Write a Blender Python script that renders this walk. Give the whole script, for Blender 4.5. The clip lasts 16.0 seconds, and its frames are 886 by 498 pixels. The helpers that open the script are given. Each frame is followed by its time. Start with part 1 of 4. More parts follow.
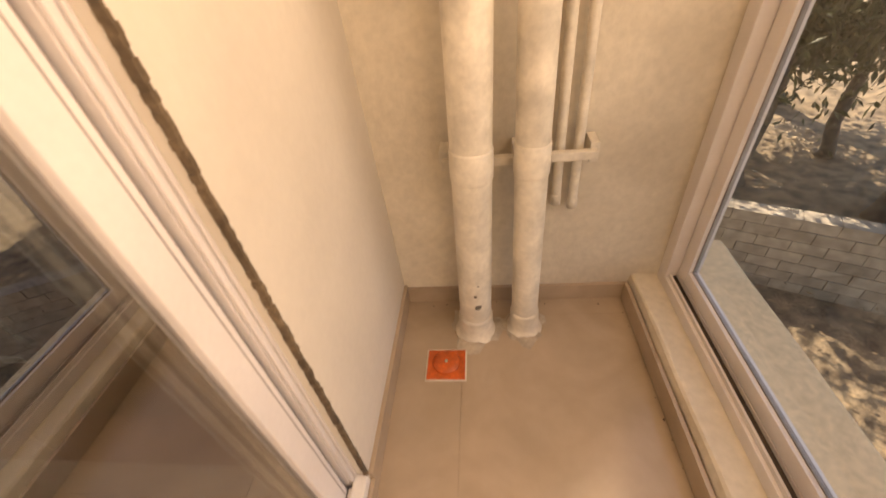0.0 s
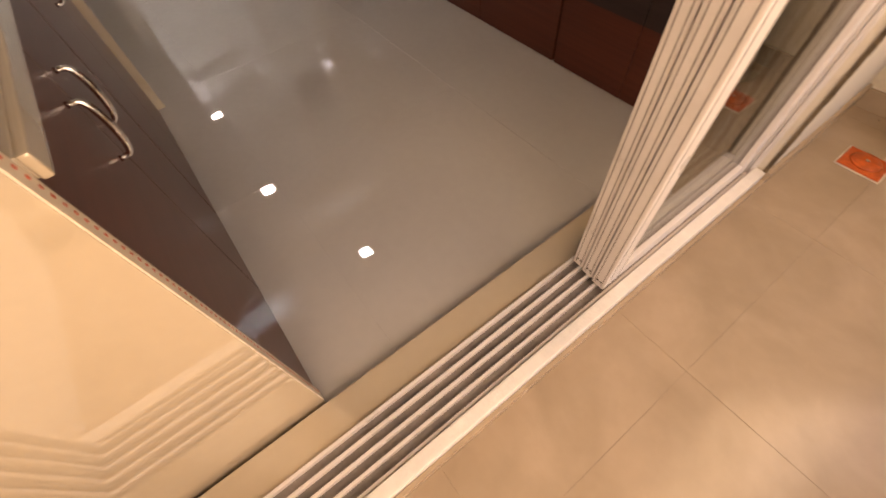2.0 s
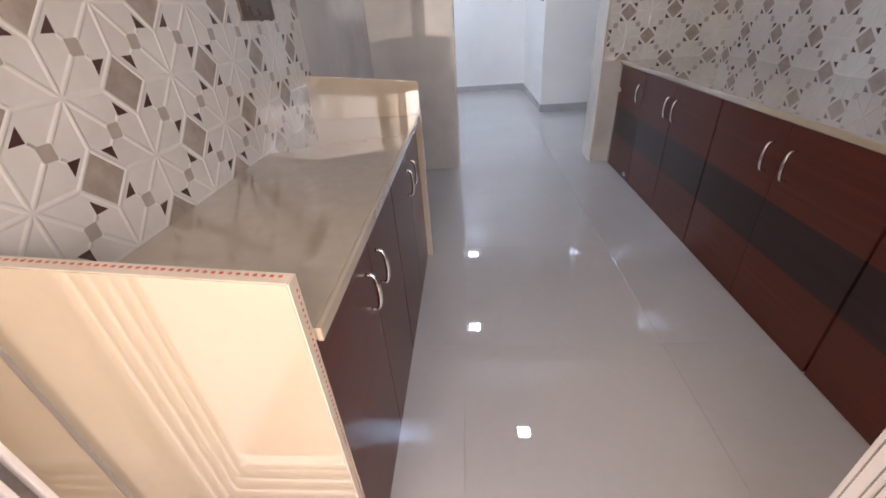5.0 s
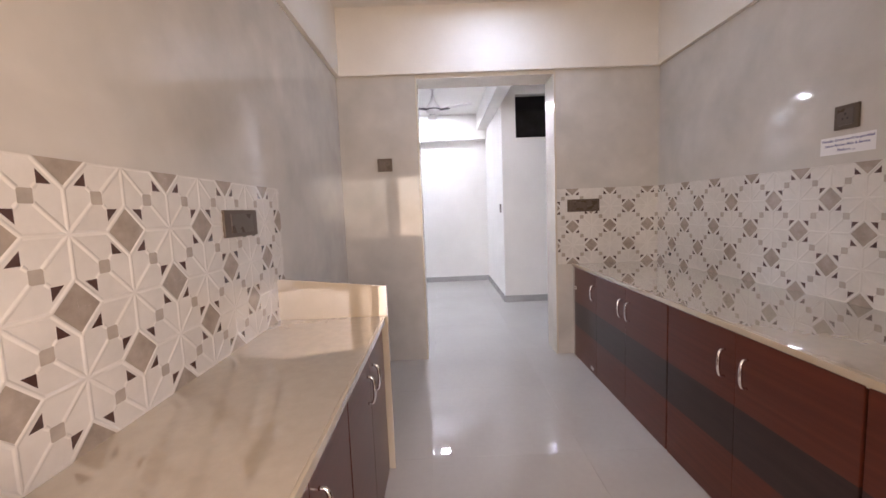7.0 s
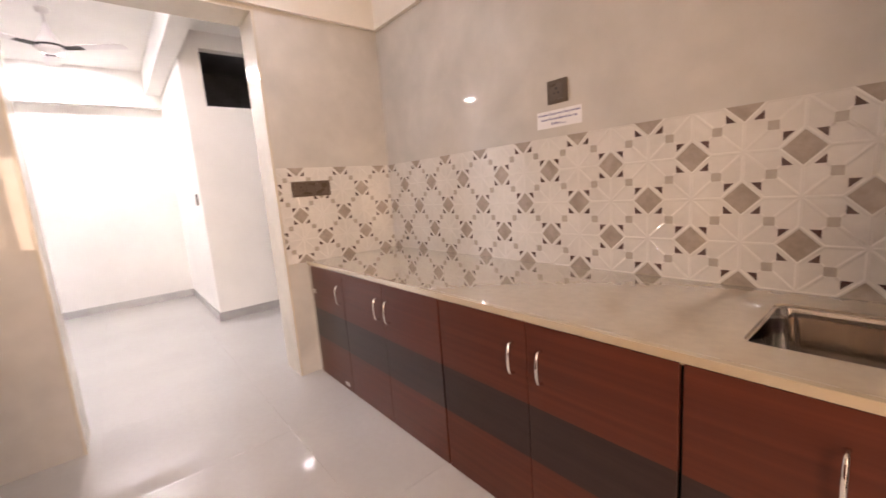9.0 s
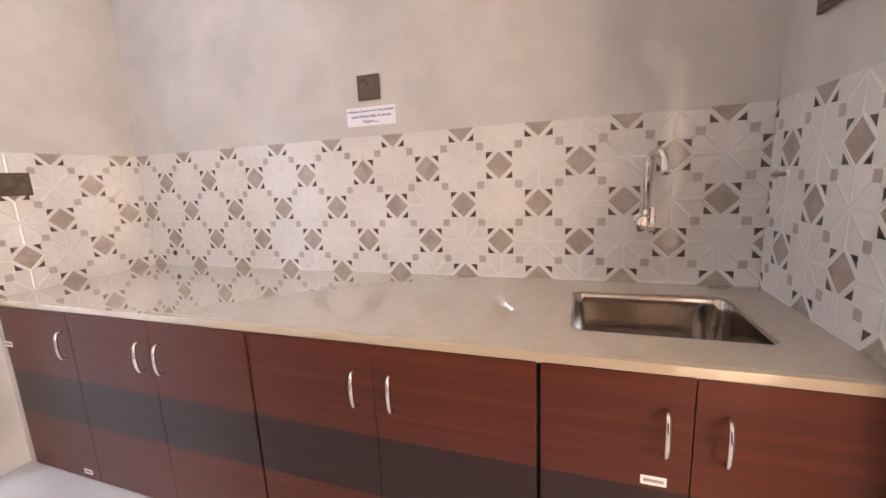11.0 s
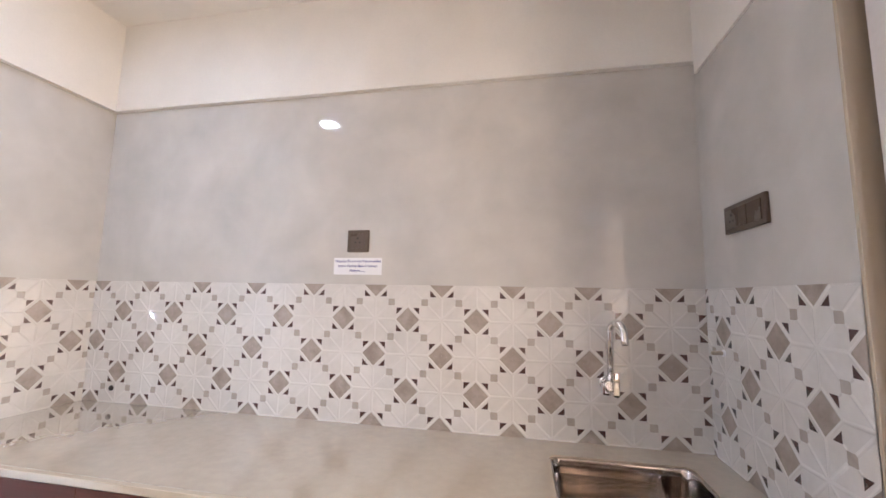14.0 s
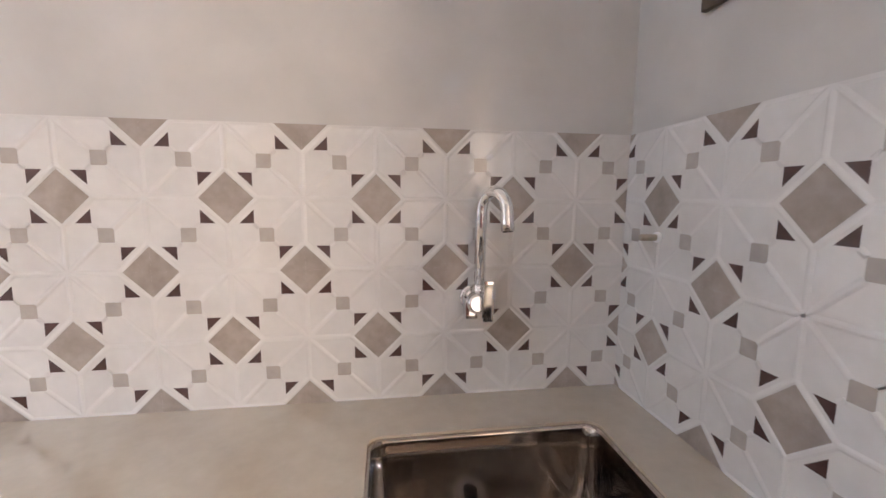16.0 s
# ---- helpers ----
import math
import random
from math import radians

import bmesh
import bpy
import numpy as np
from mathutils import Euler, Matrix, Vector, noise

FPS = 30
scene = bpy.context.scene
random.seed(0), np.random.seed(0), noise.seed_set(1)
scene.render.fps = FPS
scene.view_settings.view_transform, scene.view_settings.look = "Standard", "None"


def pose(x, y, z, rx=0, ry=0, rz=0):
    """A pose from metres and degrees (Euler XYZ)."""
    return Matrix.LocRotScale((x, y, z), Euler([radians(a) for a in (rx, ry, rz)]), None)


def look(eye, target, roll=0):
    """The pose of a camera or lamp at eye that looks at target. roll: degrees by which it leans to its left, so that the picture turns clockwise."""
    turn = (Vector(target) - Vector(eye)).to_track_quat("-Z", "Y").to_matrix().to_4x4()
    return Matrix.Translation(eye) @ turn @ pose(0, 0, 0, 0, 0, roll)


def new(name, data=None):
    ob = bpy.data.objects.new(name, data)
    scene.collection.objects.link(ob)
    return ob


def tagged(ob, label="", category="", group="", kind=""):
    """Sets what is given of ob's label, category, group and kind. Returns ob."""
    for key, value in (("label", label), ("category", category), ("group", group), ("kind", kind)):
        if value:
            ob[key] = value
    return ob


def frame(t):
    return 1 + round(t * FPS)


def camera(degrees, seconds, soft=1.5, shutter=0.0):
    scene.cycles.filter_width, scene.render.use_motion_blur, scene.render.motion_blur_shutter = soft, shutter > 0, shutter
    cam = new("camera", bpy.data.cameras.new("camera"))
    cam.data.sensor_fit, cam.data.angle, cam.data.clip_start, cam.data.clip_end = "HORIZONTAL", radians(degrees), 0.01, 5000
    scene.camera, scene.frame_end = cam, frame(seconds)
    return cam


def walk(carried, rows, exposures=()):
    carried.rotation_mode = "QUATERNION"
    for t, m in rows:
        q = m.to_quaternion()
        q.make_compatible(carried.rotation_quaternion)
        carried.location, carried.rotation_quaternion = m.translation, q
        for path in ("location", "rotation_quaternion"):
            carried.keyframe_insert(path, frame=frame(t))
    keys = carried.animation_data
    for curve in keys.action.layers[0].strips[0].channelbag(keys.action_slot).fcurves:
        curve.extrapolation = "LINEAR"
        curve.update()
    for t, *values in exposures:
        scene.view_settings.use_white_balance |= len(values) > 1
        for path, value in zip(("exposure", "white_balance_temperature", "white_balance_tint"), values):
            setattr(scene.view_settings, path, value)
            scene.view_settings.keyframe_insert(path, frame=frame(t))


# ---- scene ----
cam = camera(96.5, 16.0, 1.6, 0.15)
PATH = [
    (0, (0.488, -1.143, 1.09), (0.254, 0.378, -0.189), -7.8),
    (0.5, (0.463, -1.444, 1.033), (0.198, -0.145, -0.464), -7.8),
    (1, (0.516, -1.695, 0.984), (0.086, -0.582, -0.622), -8.4),
    (1.5, (0.454, -1.903, 0.957), (-0.235, -1.018, -0.698), -8.1),
    (1.9, (0.295, -2.008, 1.001), (-0.585, -1.389, -0.685), -7.4),
    (2, (0.285, -2.021, 1.005), (-0.652, -1.448, -0.667), -7.1),
    (2.5, (0.226, -2.057, 1.039), (-0.896, -1.877, -0.608), -6.9),
    (3, (0.252, -1.979, 1.072), (-0.944, -2.118, -0.525), -7.0),
    (3.5, (0.294, -1.949, 1.099), (-0.965, -2.249, -0.425), -7.5),
    (4, (0.322, -1.939, 1.124), (-1.06, -2.244, -0.29), -6.8),
    (4.5, (0.323, -1.929, 1.157), (-1.215, -2.161, -0.1), -5.4),
    (5, (0.325, -1.914, 1.21), (-1.384, -2.07, 0.183), -4.4),
    (5.2, (0.326, -1.907, 1.231), (-1.444, -2.035, 0.308), -4.2),
    (7.3, (0.256, -1.877, 1.297), (-1.737, -1.869, 1.138), -2.1),
    (7.5, (0.204, -1.906, 1.289), (-1.79, -1.903, 1.133), -2.0),
    (8, (0.073, -1.951, 1.292), (-1.901, -1.712, 1.082), -1.7),
    (8.5, (-0.109, -1.906, 1.268), (-1.973, -1.226, 1.018), -2.4),
    (9, (-0.397, -1.732, 1.24), (-1.923, -0.477, 0.93), -4.4),
    (9.5, (-0.485, -1.61, 1.245), (-1.512, 0.062, 0.861), -5.3),
    (11.8, (-0.744, -1.751, 1.236), (-1.372, 0.112, 0.87), -2.6),
    (12, (-0.766, -1.771, 1.235), (-1.4, 0.081, 0.823), -2.5),
    (12.5, (-0.797, -1.788, 1.203), (-1.355, 0.036, 0.602), -2.0),
    (13, (-0.793, -1.791, 1.205), (-1.262, 0.11, 0.796), 0.3),
    (13.5, (-0.791, -1.799, 1.29), (-1.221, 0.154, 1.266), 1.8),
    (14, (-0.763, -1.806, 1.391), (-1.151, 0.141, 1.627), 1.1),
    (14.5, (-0.744, -1.698, 1.364), (-0.968, 0.283, 1.529), -0.7),
    (15, (-0.67, -1.449, 1.302), (-0.657, 0.551, 1.263), -1.4),
    (15.5, (-0.586, -1.127, 1.279), (-0.325, 0.845, 1.069), -0.3),
    (16, (-0.621, -0.925, 1.282), (-0.337, 1.038, 1.027), 0.5),
]
EXPOSE = [(0.0, 0.92, 7700, 18), (0.5, 1.02, 8000, 19), (1.5, 0.95, 8300, 20), (2.5, 1.0, 6600, 19), (3.5, 1.2, 5600, 18), (5.0, 1.46, 5400, 15), (7.5, 1.74, 6050, 21), (8.0, 1.75, 6050, 21), (8.5, 2.0, 6450, 23), (9.0, 2.3, 7000, 25),
          (9.5, 2.5, 7000, 25), (12.0, 2.78, 5450, 17), (13.5, 2.86, 5550, 16), (14.5, 2.58, 5500, 14), (15.5, 2.69, 5500, 14), (16.0, 2.78, 5500, 14)]
walk(cam, [(t, look(eye, target, roll)) for t, eye, target, roll in PATH], EXPOSE)


# ---- light ----
world = bpy.data.worlds.new("world")
scene.world = world
world.use_nodes = True
wn = world.node_tree
sky = wn.nodes.new("ShaderNodeTexSky")
sky.sky_type, sky.sun_disc = "NISHITA", False
sky.sun_elevation, sky.sun_rotation = radians(56), radians(-6)
wn.links.new(sky.outputs[0], wn.nodes["Background"].inputs[0])
wn.nodes["Background"].inputs[1].default_value = 0.15
sun = new("sun", bpy.data.lights.new("sun", "SUN"))
sun.data.energy, sun.data.angle, sun.data.color = 4.8, radians(0.6), (1.0, 0.93, 0.82)
sun.matrix_world = look((2.2, 8, 12), (3, 0, 0))
# daylight standing in the balcony's window opening: the upper part of the long bay, and the whole of the south bay
for at, to, wide, high, watts in (((1.045, -0.97, 1.58), (0.0, -1.05, 1.2), 1.55, 0.8, 11.0), ((1.045, -2.20, 1.10), (0.0, -2.20, 0.95), 0.84, 1.70, 11.5)):
    win_light = new("window_daylight", bpy.data.lights.new("window_daylight", "AREA"))
    win_light.data.shape, win_light.data.size, win_light.data.size_y = "RECTANGLE", wide, high
    win_light.data.energy, win_light.data.color = watts, (1.0, 0.73, 0.47)
    win_light.matrix_world = look(at, to)

# ---- materials ----
def mat(name, base, rough=0.5, metal=0.0, vary=0.08, scale=6.0, fine=60.0, bump=0.05, spec=0.5, tint=None, stretch=(1, 1, 1), coat=0.0, island=0.0, detail=6.0, distort=0.0):
    """A surface with broad mottling, fine grain and a little relief, in object space."""
    m = bpy.data.materials.new(name)
    m.use_nodes = True
    n, l = m.node_tree.nodes, m.node_tree.links
    b = n["Principled BSDF"]
    b.inputs["Roughness"].default_value, b.inputs["Metallic"].default_value = rough, metal
    b.inputs["Specular IOR Level"].default_value = spec
    b.inputs["Coat Weight"].default_value, b.inputs["Coat Roughness"].default_value = coat, 0.04
    tc, mp = n.new("ShaderNodeNewGeometry"), n.new("ShaderNodeMapping")
    mp.inputs["Scale"].default_value = stretch
    l.new(tc.outputs["Position"], mp.inputs["Vector"])
    big, small = n.new("ShaderNodeTexNoise"), n.new("ShaderNodeTexNoise")
    big.inputs["Scale"].default_value, big.inputs["Detail"].default_value, big.inputs["Distortion"].default_value = scale, detail, distort
    small.inputs["Scale"].default_value, small.inputs["Detail"].default_value = fine, 4
    for t in (big, small):
        l.new(mp.outputs[0], t.inputs["Vector"])
    ramp = n.new("ShaderNodeValToRGB")
    dark = tint or [c * (1 - vary) ** 2 for c in base]
    light = [min(1, c * (1 + vary)) for c in base]
    ramp.color_ramp.elements[0].position, ramp.color_ramp.elements[1].position = 0.3, 0.7
    ramp.color_ramp.elements[0].color, ramp.color_ramp.elements[1].color = (*dark, 1), (*light, 1)
    l.new(big.outputs["Fac"], ramp.inputs["Fac"])
    mix = n.new("ShaderNodeMix")
    mix.data_type, mix.blend_type = "RGBA", "MULTIPLY"
    grain = n.new("ShaderNodeMapRange")
    grain.inputs["From Min"].default_value, grain.inputs["From Max"].default_value = 0.3, 0.7
    grain.inputs["To Min"].default_value = 1 - vary
    l.new(small.outputs["Fac"], grain.inputs["Value"])
    mix.inputs["Factor"].default_value = 1
    l.new(ramp.outputs[0], mix.inputs["A"])
    l.new(grain.outputs[0], mix.inputs["B"])
    out = mix.outputs["Result"]
    if island:
        info, hsv = n.new("ShaderNodeObjectInfo"), n.new("ShaderNodeHueSaturation")
        rng = n.new("ShaderNodeMapRange")
        rng.inputs["To Min"].default_value, rng.inputs["To Max"].default_value = 1 - island, 1 + island
        l.new(info.outputs["Random"], rng.inputs["Value"])
        l.new(rng.outputs[0], hsv.inputs["Value"])
        l.new(out, hsv.inputs["Color"])
        out = hsv.outputs[0]
    l.new(out, b.inputs["Base Color"])
    if rough < 0.9 and stretch[2] == 1:
        rr = n.new("ShaderNodeMapRange")
        rr.inputs["To Min"].default_value, rr.inputs["To Max"].default_value = rough * 0.75, rough * 1.25
        l.new(big.outputs["Fac"], rr.inputs["Value"])
        l.new(rr.outputs[0], b.inputs["Roughness"])
    if bump:
        bp = n.new("ShaderNodeBump")
        bp.inputs["Strength"].default_value, bp.inputs["Distance"].default_value = bump, 0.01
        l.new(small.outputs["Fac"], bp.inputs["Height"])
        l.new(bp.outputs[0], b.inputs["Normal"])
    return m


def glass_mat(name, ior, colour):
    m = bpy.data.materials.new(name)
    m.use_nodes = True
    n, l = m.node_tree.nodes, m.node_tree.links
    n.remove(n["Principled BSDF"])
    tr, gl, mix, fr = (n.new("ShaderNode" + k) for k in ("BsdfTransparent", "BsdfGlossy", "MixShader", "Fresnel"))
    tr.inputs[0].default_value = (*colour, 1)
    gl.inputs["Roughness"].default_value = 0.01
    fr.inputs["IOR"].default_value = ior
    l.new(fr.outputs[0], mix.inputs[0])
    l.new(tr.outputs[0], mix.inputs[1])
    l.new(gl.outputs[0], mix.inputs[2])
    l.new(mix.outputs[0], n["Material Output"].inputs[0])
    return m


def glow(name, colour, strength):
    m = bpy.data.materials.new(name)
    m.use_nodes = True
    b = m.node_tree.nodes["Principled BSDF"]
    b.inputs["Base Color"].default_value = (0.9, 0.9, 0.9, 1)
    b.inputs["Emission Color"].default_value = (*colour, 1)
    b.inputs["Emission Strength"].default_value = strength
    return m


M_PAINT = mat("white_paint", (0.78, 0.75, 0.70), 0.6, vary=0.03, scale=3, fine=120, bump=0.03)
M_HALL = mat("hall_paint", (0.83, 0.815, 0.775), 0.6, vary=0.03, scale=2, fine=120, bump=0.03)
M_WALLTILE = mat("grey_wall_tile", (0.575, 0.548, 0.515), 0.035, vary=0.06, scale=3.0, fine=9, bump=0.0, detail=9, distort=0.35, tint=(0.495, 0.479, 0.45))
M_STAR = mat("white_pattern_tile", (0.67, 0.645, 0.615), 0.06, spec=0.85, vary=0.05, scale=7, fine=40, bump=0.0)
M_RIDGE = mat("white_glaze_ridge", (0.685, 0.66, 0.63), 0.06, spec=0.85, vary=0.03, scale=9, fine=60, bump=0.0)
M_SQUARE = mat("pale_taupe_glaze", (0.43, 0.385, 0.34), 0.06, spec=0.9, vary=0.08, scale=20, fine=60, bump=0.0)
M_TAUPE = mat("taupe_glaze", (0.385, 0.33, 0.285), 0.06, spec=0.9, vary=0.13, scale=16, fine=60, bump=0.0)
M_BROWN = mat("dark_brown_glaze", (0.080, 0.042, 0.038), 0.08, spec=0.9, vary=0.12, scale=30, fine=90, bump=0.0)
M_GROUT_BALC = mat("beige_grout", (0.40, 0.318, 0.235), 0.85, vary=0.1)
M_GROUT = mat("grout", (0.47, 0.45, 0.43), 0.85, vary=0.08)
M_FLOOR = mat("polished_floor_tile", (0.455, 0.437, 0.415), 0.009, vary=0.03, scale=1.6, fine=30, bump=0.0, spec=0.95, island=0.012)
M_STONE = mat("cream_marble", (0.49, 0.41, 0.30), 0.012, vary=0.025, spec=0.8, coat=1.0, scale=3, fine=40, bump=0.0)
M_COUNTER = mat("cream_quartz_counter", (0.465, 0.395, 0.302), 0.012, vary=0.03, spec=0.9, coat=1.0, scale=26, fine=70, bump=0.0)
for m in (M_COUNTER, M_STONE):
    m.node_tree.nodes["Principled BSDF"].inputs["Coat IOR"].default_value = 2.15
    m.node_tree.nodes["Principled BSDF"].inputs["Coat Roughness"].default_value = 0.004
M_BATH = mat("bronze_switch_plastic", (0.105, 0.078, 0.058), 0.4, spec=0.3, vary=0.05, bump=0.0)
M_SWITCH = mat("bronze_switch_face", (0.10, 0.074, 0.056), 0.28, vary=0.05, bump=0.0)
M_LAM = mat("red_brown_laminate", (0.094, 0.0262, 0.0155), 0.28, vary=0.07, spec=0.26, scale=0.8, fine=2.2, bump=0.0, stretch=(1, 1, 60), tint=(0.073, 0.0200, 0.0126))
M_BAND = mat("charcoal_laminate", (0.032, 0.019, 0.018), 0.28, spec=0.26, vary=0.08, scale=2, fine=4, bump=0.0, stretch=(1, 1, 20))
# near-black: shade inside cabinets and holes put into colour; also for black parts
M_DARK = mat("cabinet_shadow_gap", (0.012, 0.008, 0.008), 0.6, vary=0.1)
M_CHROME = mat("chrome", (0.82, 0.82, 0.83), 0.06, 1.0, vary=0.02, bump=0.0)
M_STEEL = mat("polished_steel", (0.52, 0.48, 0.45), 0.05, 1.0, vary=0.08, scale=4, fine=80, bump=0.01)
M_PVC = mat("white_upvc", (0.72, 0.68, 0.66), 0.3, vary=0.04, scale=6, fine=90, bump=0.01)
M_TRACK = mat("grey_aluminium_track", (0.30, 0.28, 0.28), 0.4, 0.4, vary=0.15, scale=14, fine=90, bump=0.02)
# dark brown for the dusty window track, and for shade painted beside the jamb
M_CHANNEL = mat("dusty_shaded_channel", (0.07, 0.05, 0.035), 0.7, vary=0.3, scale=20)
M_RUBBER = mat("grey_gasket", (0.30, 0.27, 0.25), 0.6, vary=0.2)
M_GLASS = glass_mat("clear_glass", 2.0, (0.97, 0.97, 0.95))
M_DOORGLASS = glass_mat("coated_door_glass", 5.2, (0.42, 0.41, 0.38))
M_CLEAR = glass_mat("thin_clear_glass", 1.2, (0.97, 0.97, 0.96))
M_GLASSBACK = glass_mat("glass_edge", 1.0, (0.97, 0.98, 0.97))
M_PLASTER = mat("rough_cream_plaster", (0.66, 0.60, 0.49), 0.8, vary=0.12, scale=2.6, fine=45, bump=0.25, tint=(0.52, 0.46, 0.36))
M_SMOOTH = mat("smooth_cream_wall", (0.63, 0.58, 0.50), 0.7, vary=0.04, scale=3, fine=50, bump=0.08)
M_BALC = mat("beige_balcony_tile", (0.43, 0.34, 0.25), 0.17, vary=0.06, scale=3.2, fine=24, bump=0.05, island=0.03, distort=0.8, tint=(0.345, 0.27, 0.19))
M_WHITEWASH = mat("white_distemper", (0.80, 0.77, 0.73), 0.8, vary=0.06, scale=4, fine=38, bump=0.35)
M_CEMENT = mat("grey_beige_cement", (0.47, 0.40, 0.31), 0.9, vary=0.22, scale=14, fine=60, bump=0.5)
M_GRIME = mat("dark_grime", (0.16, 0.115, 0.07), 0.9, vary=0.3, scale=20, fine=80, bump=0.3)
M_PIPE = mat("painted_pvc_pipe", (0.72, 0.66, 0.55), 0.45, vary=0.13, scale=12, fine=70, bump=0.12)
M_ORANGE = mat("orange_red_drain_cover", (0.62, 0.12, 0.025), 0.35, vary=0.2, scale=30, fine=90, bump=0.05)
M_SILL = mat("speckled_outer_sill", (0.80, 0.60, 0.36), 0.8, vary=0.10, scale=60, fine=140, bump=0.12)
M_BLOCK = mat("grey_concrete_block", (0.45, 0.38, 0.29), 0.9, vary=0.18, scale=8, fine=60, bump=0.4, island=0.15)
M_MORTAR = mat("mortar", (0.32, 0.27, 0.21), 0.95, vary=0.15, bump=0.3)
M_EARTH = mat("dry_earth", (0.34, 0.25, 0.15), 0.95, vary=0.35, scale=5, fine=40, bump=0.6, tint=(0.12, 0.088, 0.056))
M_BARK = mat("grey_bark", (0.16, 0.13, 0.10), 0.9, vary=0.3, scale=10, fine=40, bump=0.6)
M_LEAF = mat("dusty_green_leaf", (0.13, 0.14, 0.055), 0.6, vary=0.4, scale=3, fine=20, bump=0.0)
M_DRYLEAF = mat("dry_leaf_litter", (0.44, 0.31, 0.17), 0.9, vary=0.4, scale=6, fine=20, bump=0.0)
M_PAPER = mat("white_paper", (0.78, 0.78, 0.80), 0.6, vary=0.02, bump=0.0)
M_INK = mat("blue_ink", (0.05, 0.06, 0.25), 0.6, vary=0.05, bump=0.0)
M_RED = mat("red_tape_mark", (0.55, 0.10, 0.05), 0.5, vary=0.1, bump=0.0)
M_TAPE = mat("pale_edge_tape", (0.70, 0.62, 0.50), 0.5, vary=0.08, bump=0.0)
M_LINING = mat("pale_marble_lining", (0.62, 0.57, 0.48), 0.15, vary=0.05, scale=4, fine=40, bump=0.0)
M_SKIRT = mat("grey_skirting_tile", (0.42, 0.41, 0.40), 0.2, vary=0.06, bump=0.0)
# the loft's inner shade is painted: a near-black colour on its faces
M_LOFT = mat("loft_shade_colour", (0.06, 0.06, 0.065), 0.8, vary=0.2)
M_LED = glow("led_diffuser", (0.78, 0.89, 1.0), 60.0)
M_LEDHALL = glow("hall_led_diffuser", (0.93, 0.95, 1.0), 100.0)


# ---- mesh helpers ----
def box(bm, x0, y0, z0, x1, y1, z1, mi=0, bevel=0.0):
    made = bmesh.ops.create_cube(bm, size=1, matrix=Matrix.LocRotScale(((x0 + x1) / 2, (y0 + y1) / 2, (z0 + z1) / 2), None, (abs(x1 - x0), abs(y1 - y0), abs(z1 - z0))))
    vs = made["verts"]
    fs = {f for v in vs for f in v.link_faces}
    for f in fs:
        f.material_index = mi
    if bevel:
        es = list({e for v in vs for e in v.link_edges})
        bmesh.ops.bevel(bm, geom=es, offset=bevel, segments=2, affect="EDGES", profile=0.7)
    return bm


def boxes(*rows, bevel=0.0):
    bm = bmesh.new()
    for r in rows:
        box(bm, *r[:6], r[6] if len(r) > 6 else 0, bevel)
    return bm


def tube(bm, pts, radius, seg=12, mi=0, caps=True):
    """A round bar along a line of points; radius may be one number or one a point."""
    pts = [Vector(p) for p in pts]
    rs = radius if isinstance(radius, (list, tuple)) else [radius] * len(pts)
    rings, side = [], None
    for i, p in enumerate(pts):
        d = (pts[min(i + 1, len(pts) - 1)] - pts[max(i - 1, 0)]).normalized()
        if side is None:
            side = d.orthogonal().normalized()
        side = (side - d * side.dot(d)).normalized()
        up = d.cross(side)
        rings.append([bm.verts.new(p + (side * math.cos(a) + up * math.sin(a)) * rs[i]) for a in [2 * math.pi * k / seg for k in range(seg)]])
    for r, q in zip(rings, rings[1:]):
        for k in range(seg):
            f = bm.faces.new((r[k], r[(k + 1) % seg], q[(k + 1) % seg], q[k]))
            f.smooth, f.material_index = True, mi
    if caps:
        for r in (list(reversed(rings[0])), rings[-1]):
            bm.faces.new(r).material_index = mi
    return bm


def mesh_of(name, bm, mats):
    bmesh.ops.recalc_face_normals(bm, faces=bm.faces)
    me = bpy.data.meshes.new(name)
    bm.to_mesh(me)
    bm.free()
    for m in (mats if isinstance(mats, (list, tuple)) else [mats]):
        me.materials.append(m)
    return me


def part(name, bm, mats, parent=None, label=""):
    ob = new(name, mesh_of(name, bm, mats))
    if parent is not None:
        ob.parent = parent
    return tagged(ob, label)


def thing(name, label, category, at=(0, 0, 0), group="", kind=""):
    ob = new(name)
    ob.location = at
    ob.empty_display_size = 0.1
    return tagged(ob, label, category, group, kind)


def structure(name, bm, mats, label):
    return tagged(part(name, bm, mats), label, name.split("_")[0], kind="structure")


def ledge(profile, y0, y1, rough):
    """A hand-trowelled ledge: a profile swept along y, with uneven edges."""
    bm = bmesh.new()
    n = max(8, int((y1 - y0) / 0.03))
    rings = []
    for i in range(n + 1):
        y = y0 + (y1 - y0) * i / n
        ring = []
        for k, (x, z) in enumerate(profile):
            w = rough if 0 < k < len(profile) - 1 else 0
            q = Vector((y * 5, k * 0.4, 3.1))
            ring.append(bm.verts.new((x + w * noise.noise(q), y, z + 0.5 * w * noise.noise(q * 1.9))))
        rings.append(ring)
    for a, b in zip(rings, rings[1:]):
        for k in range(len(profile)):
            j = (k + 1) % len(profile)
            bm.faces.new((a[k], a[j], b[j], b[k]))
    bm.faces.new(rings[0])
    bm.faces.new(list(reversed(rings[-1])))
    return bm


def pieces(name, rows, mats, label):
    for r in rows:
        structure(name, boxes(r), mats, label)


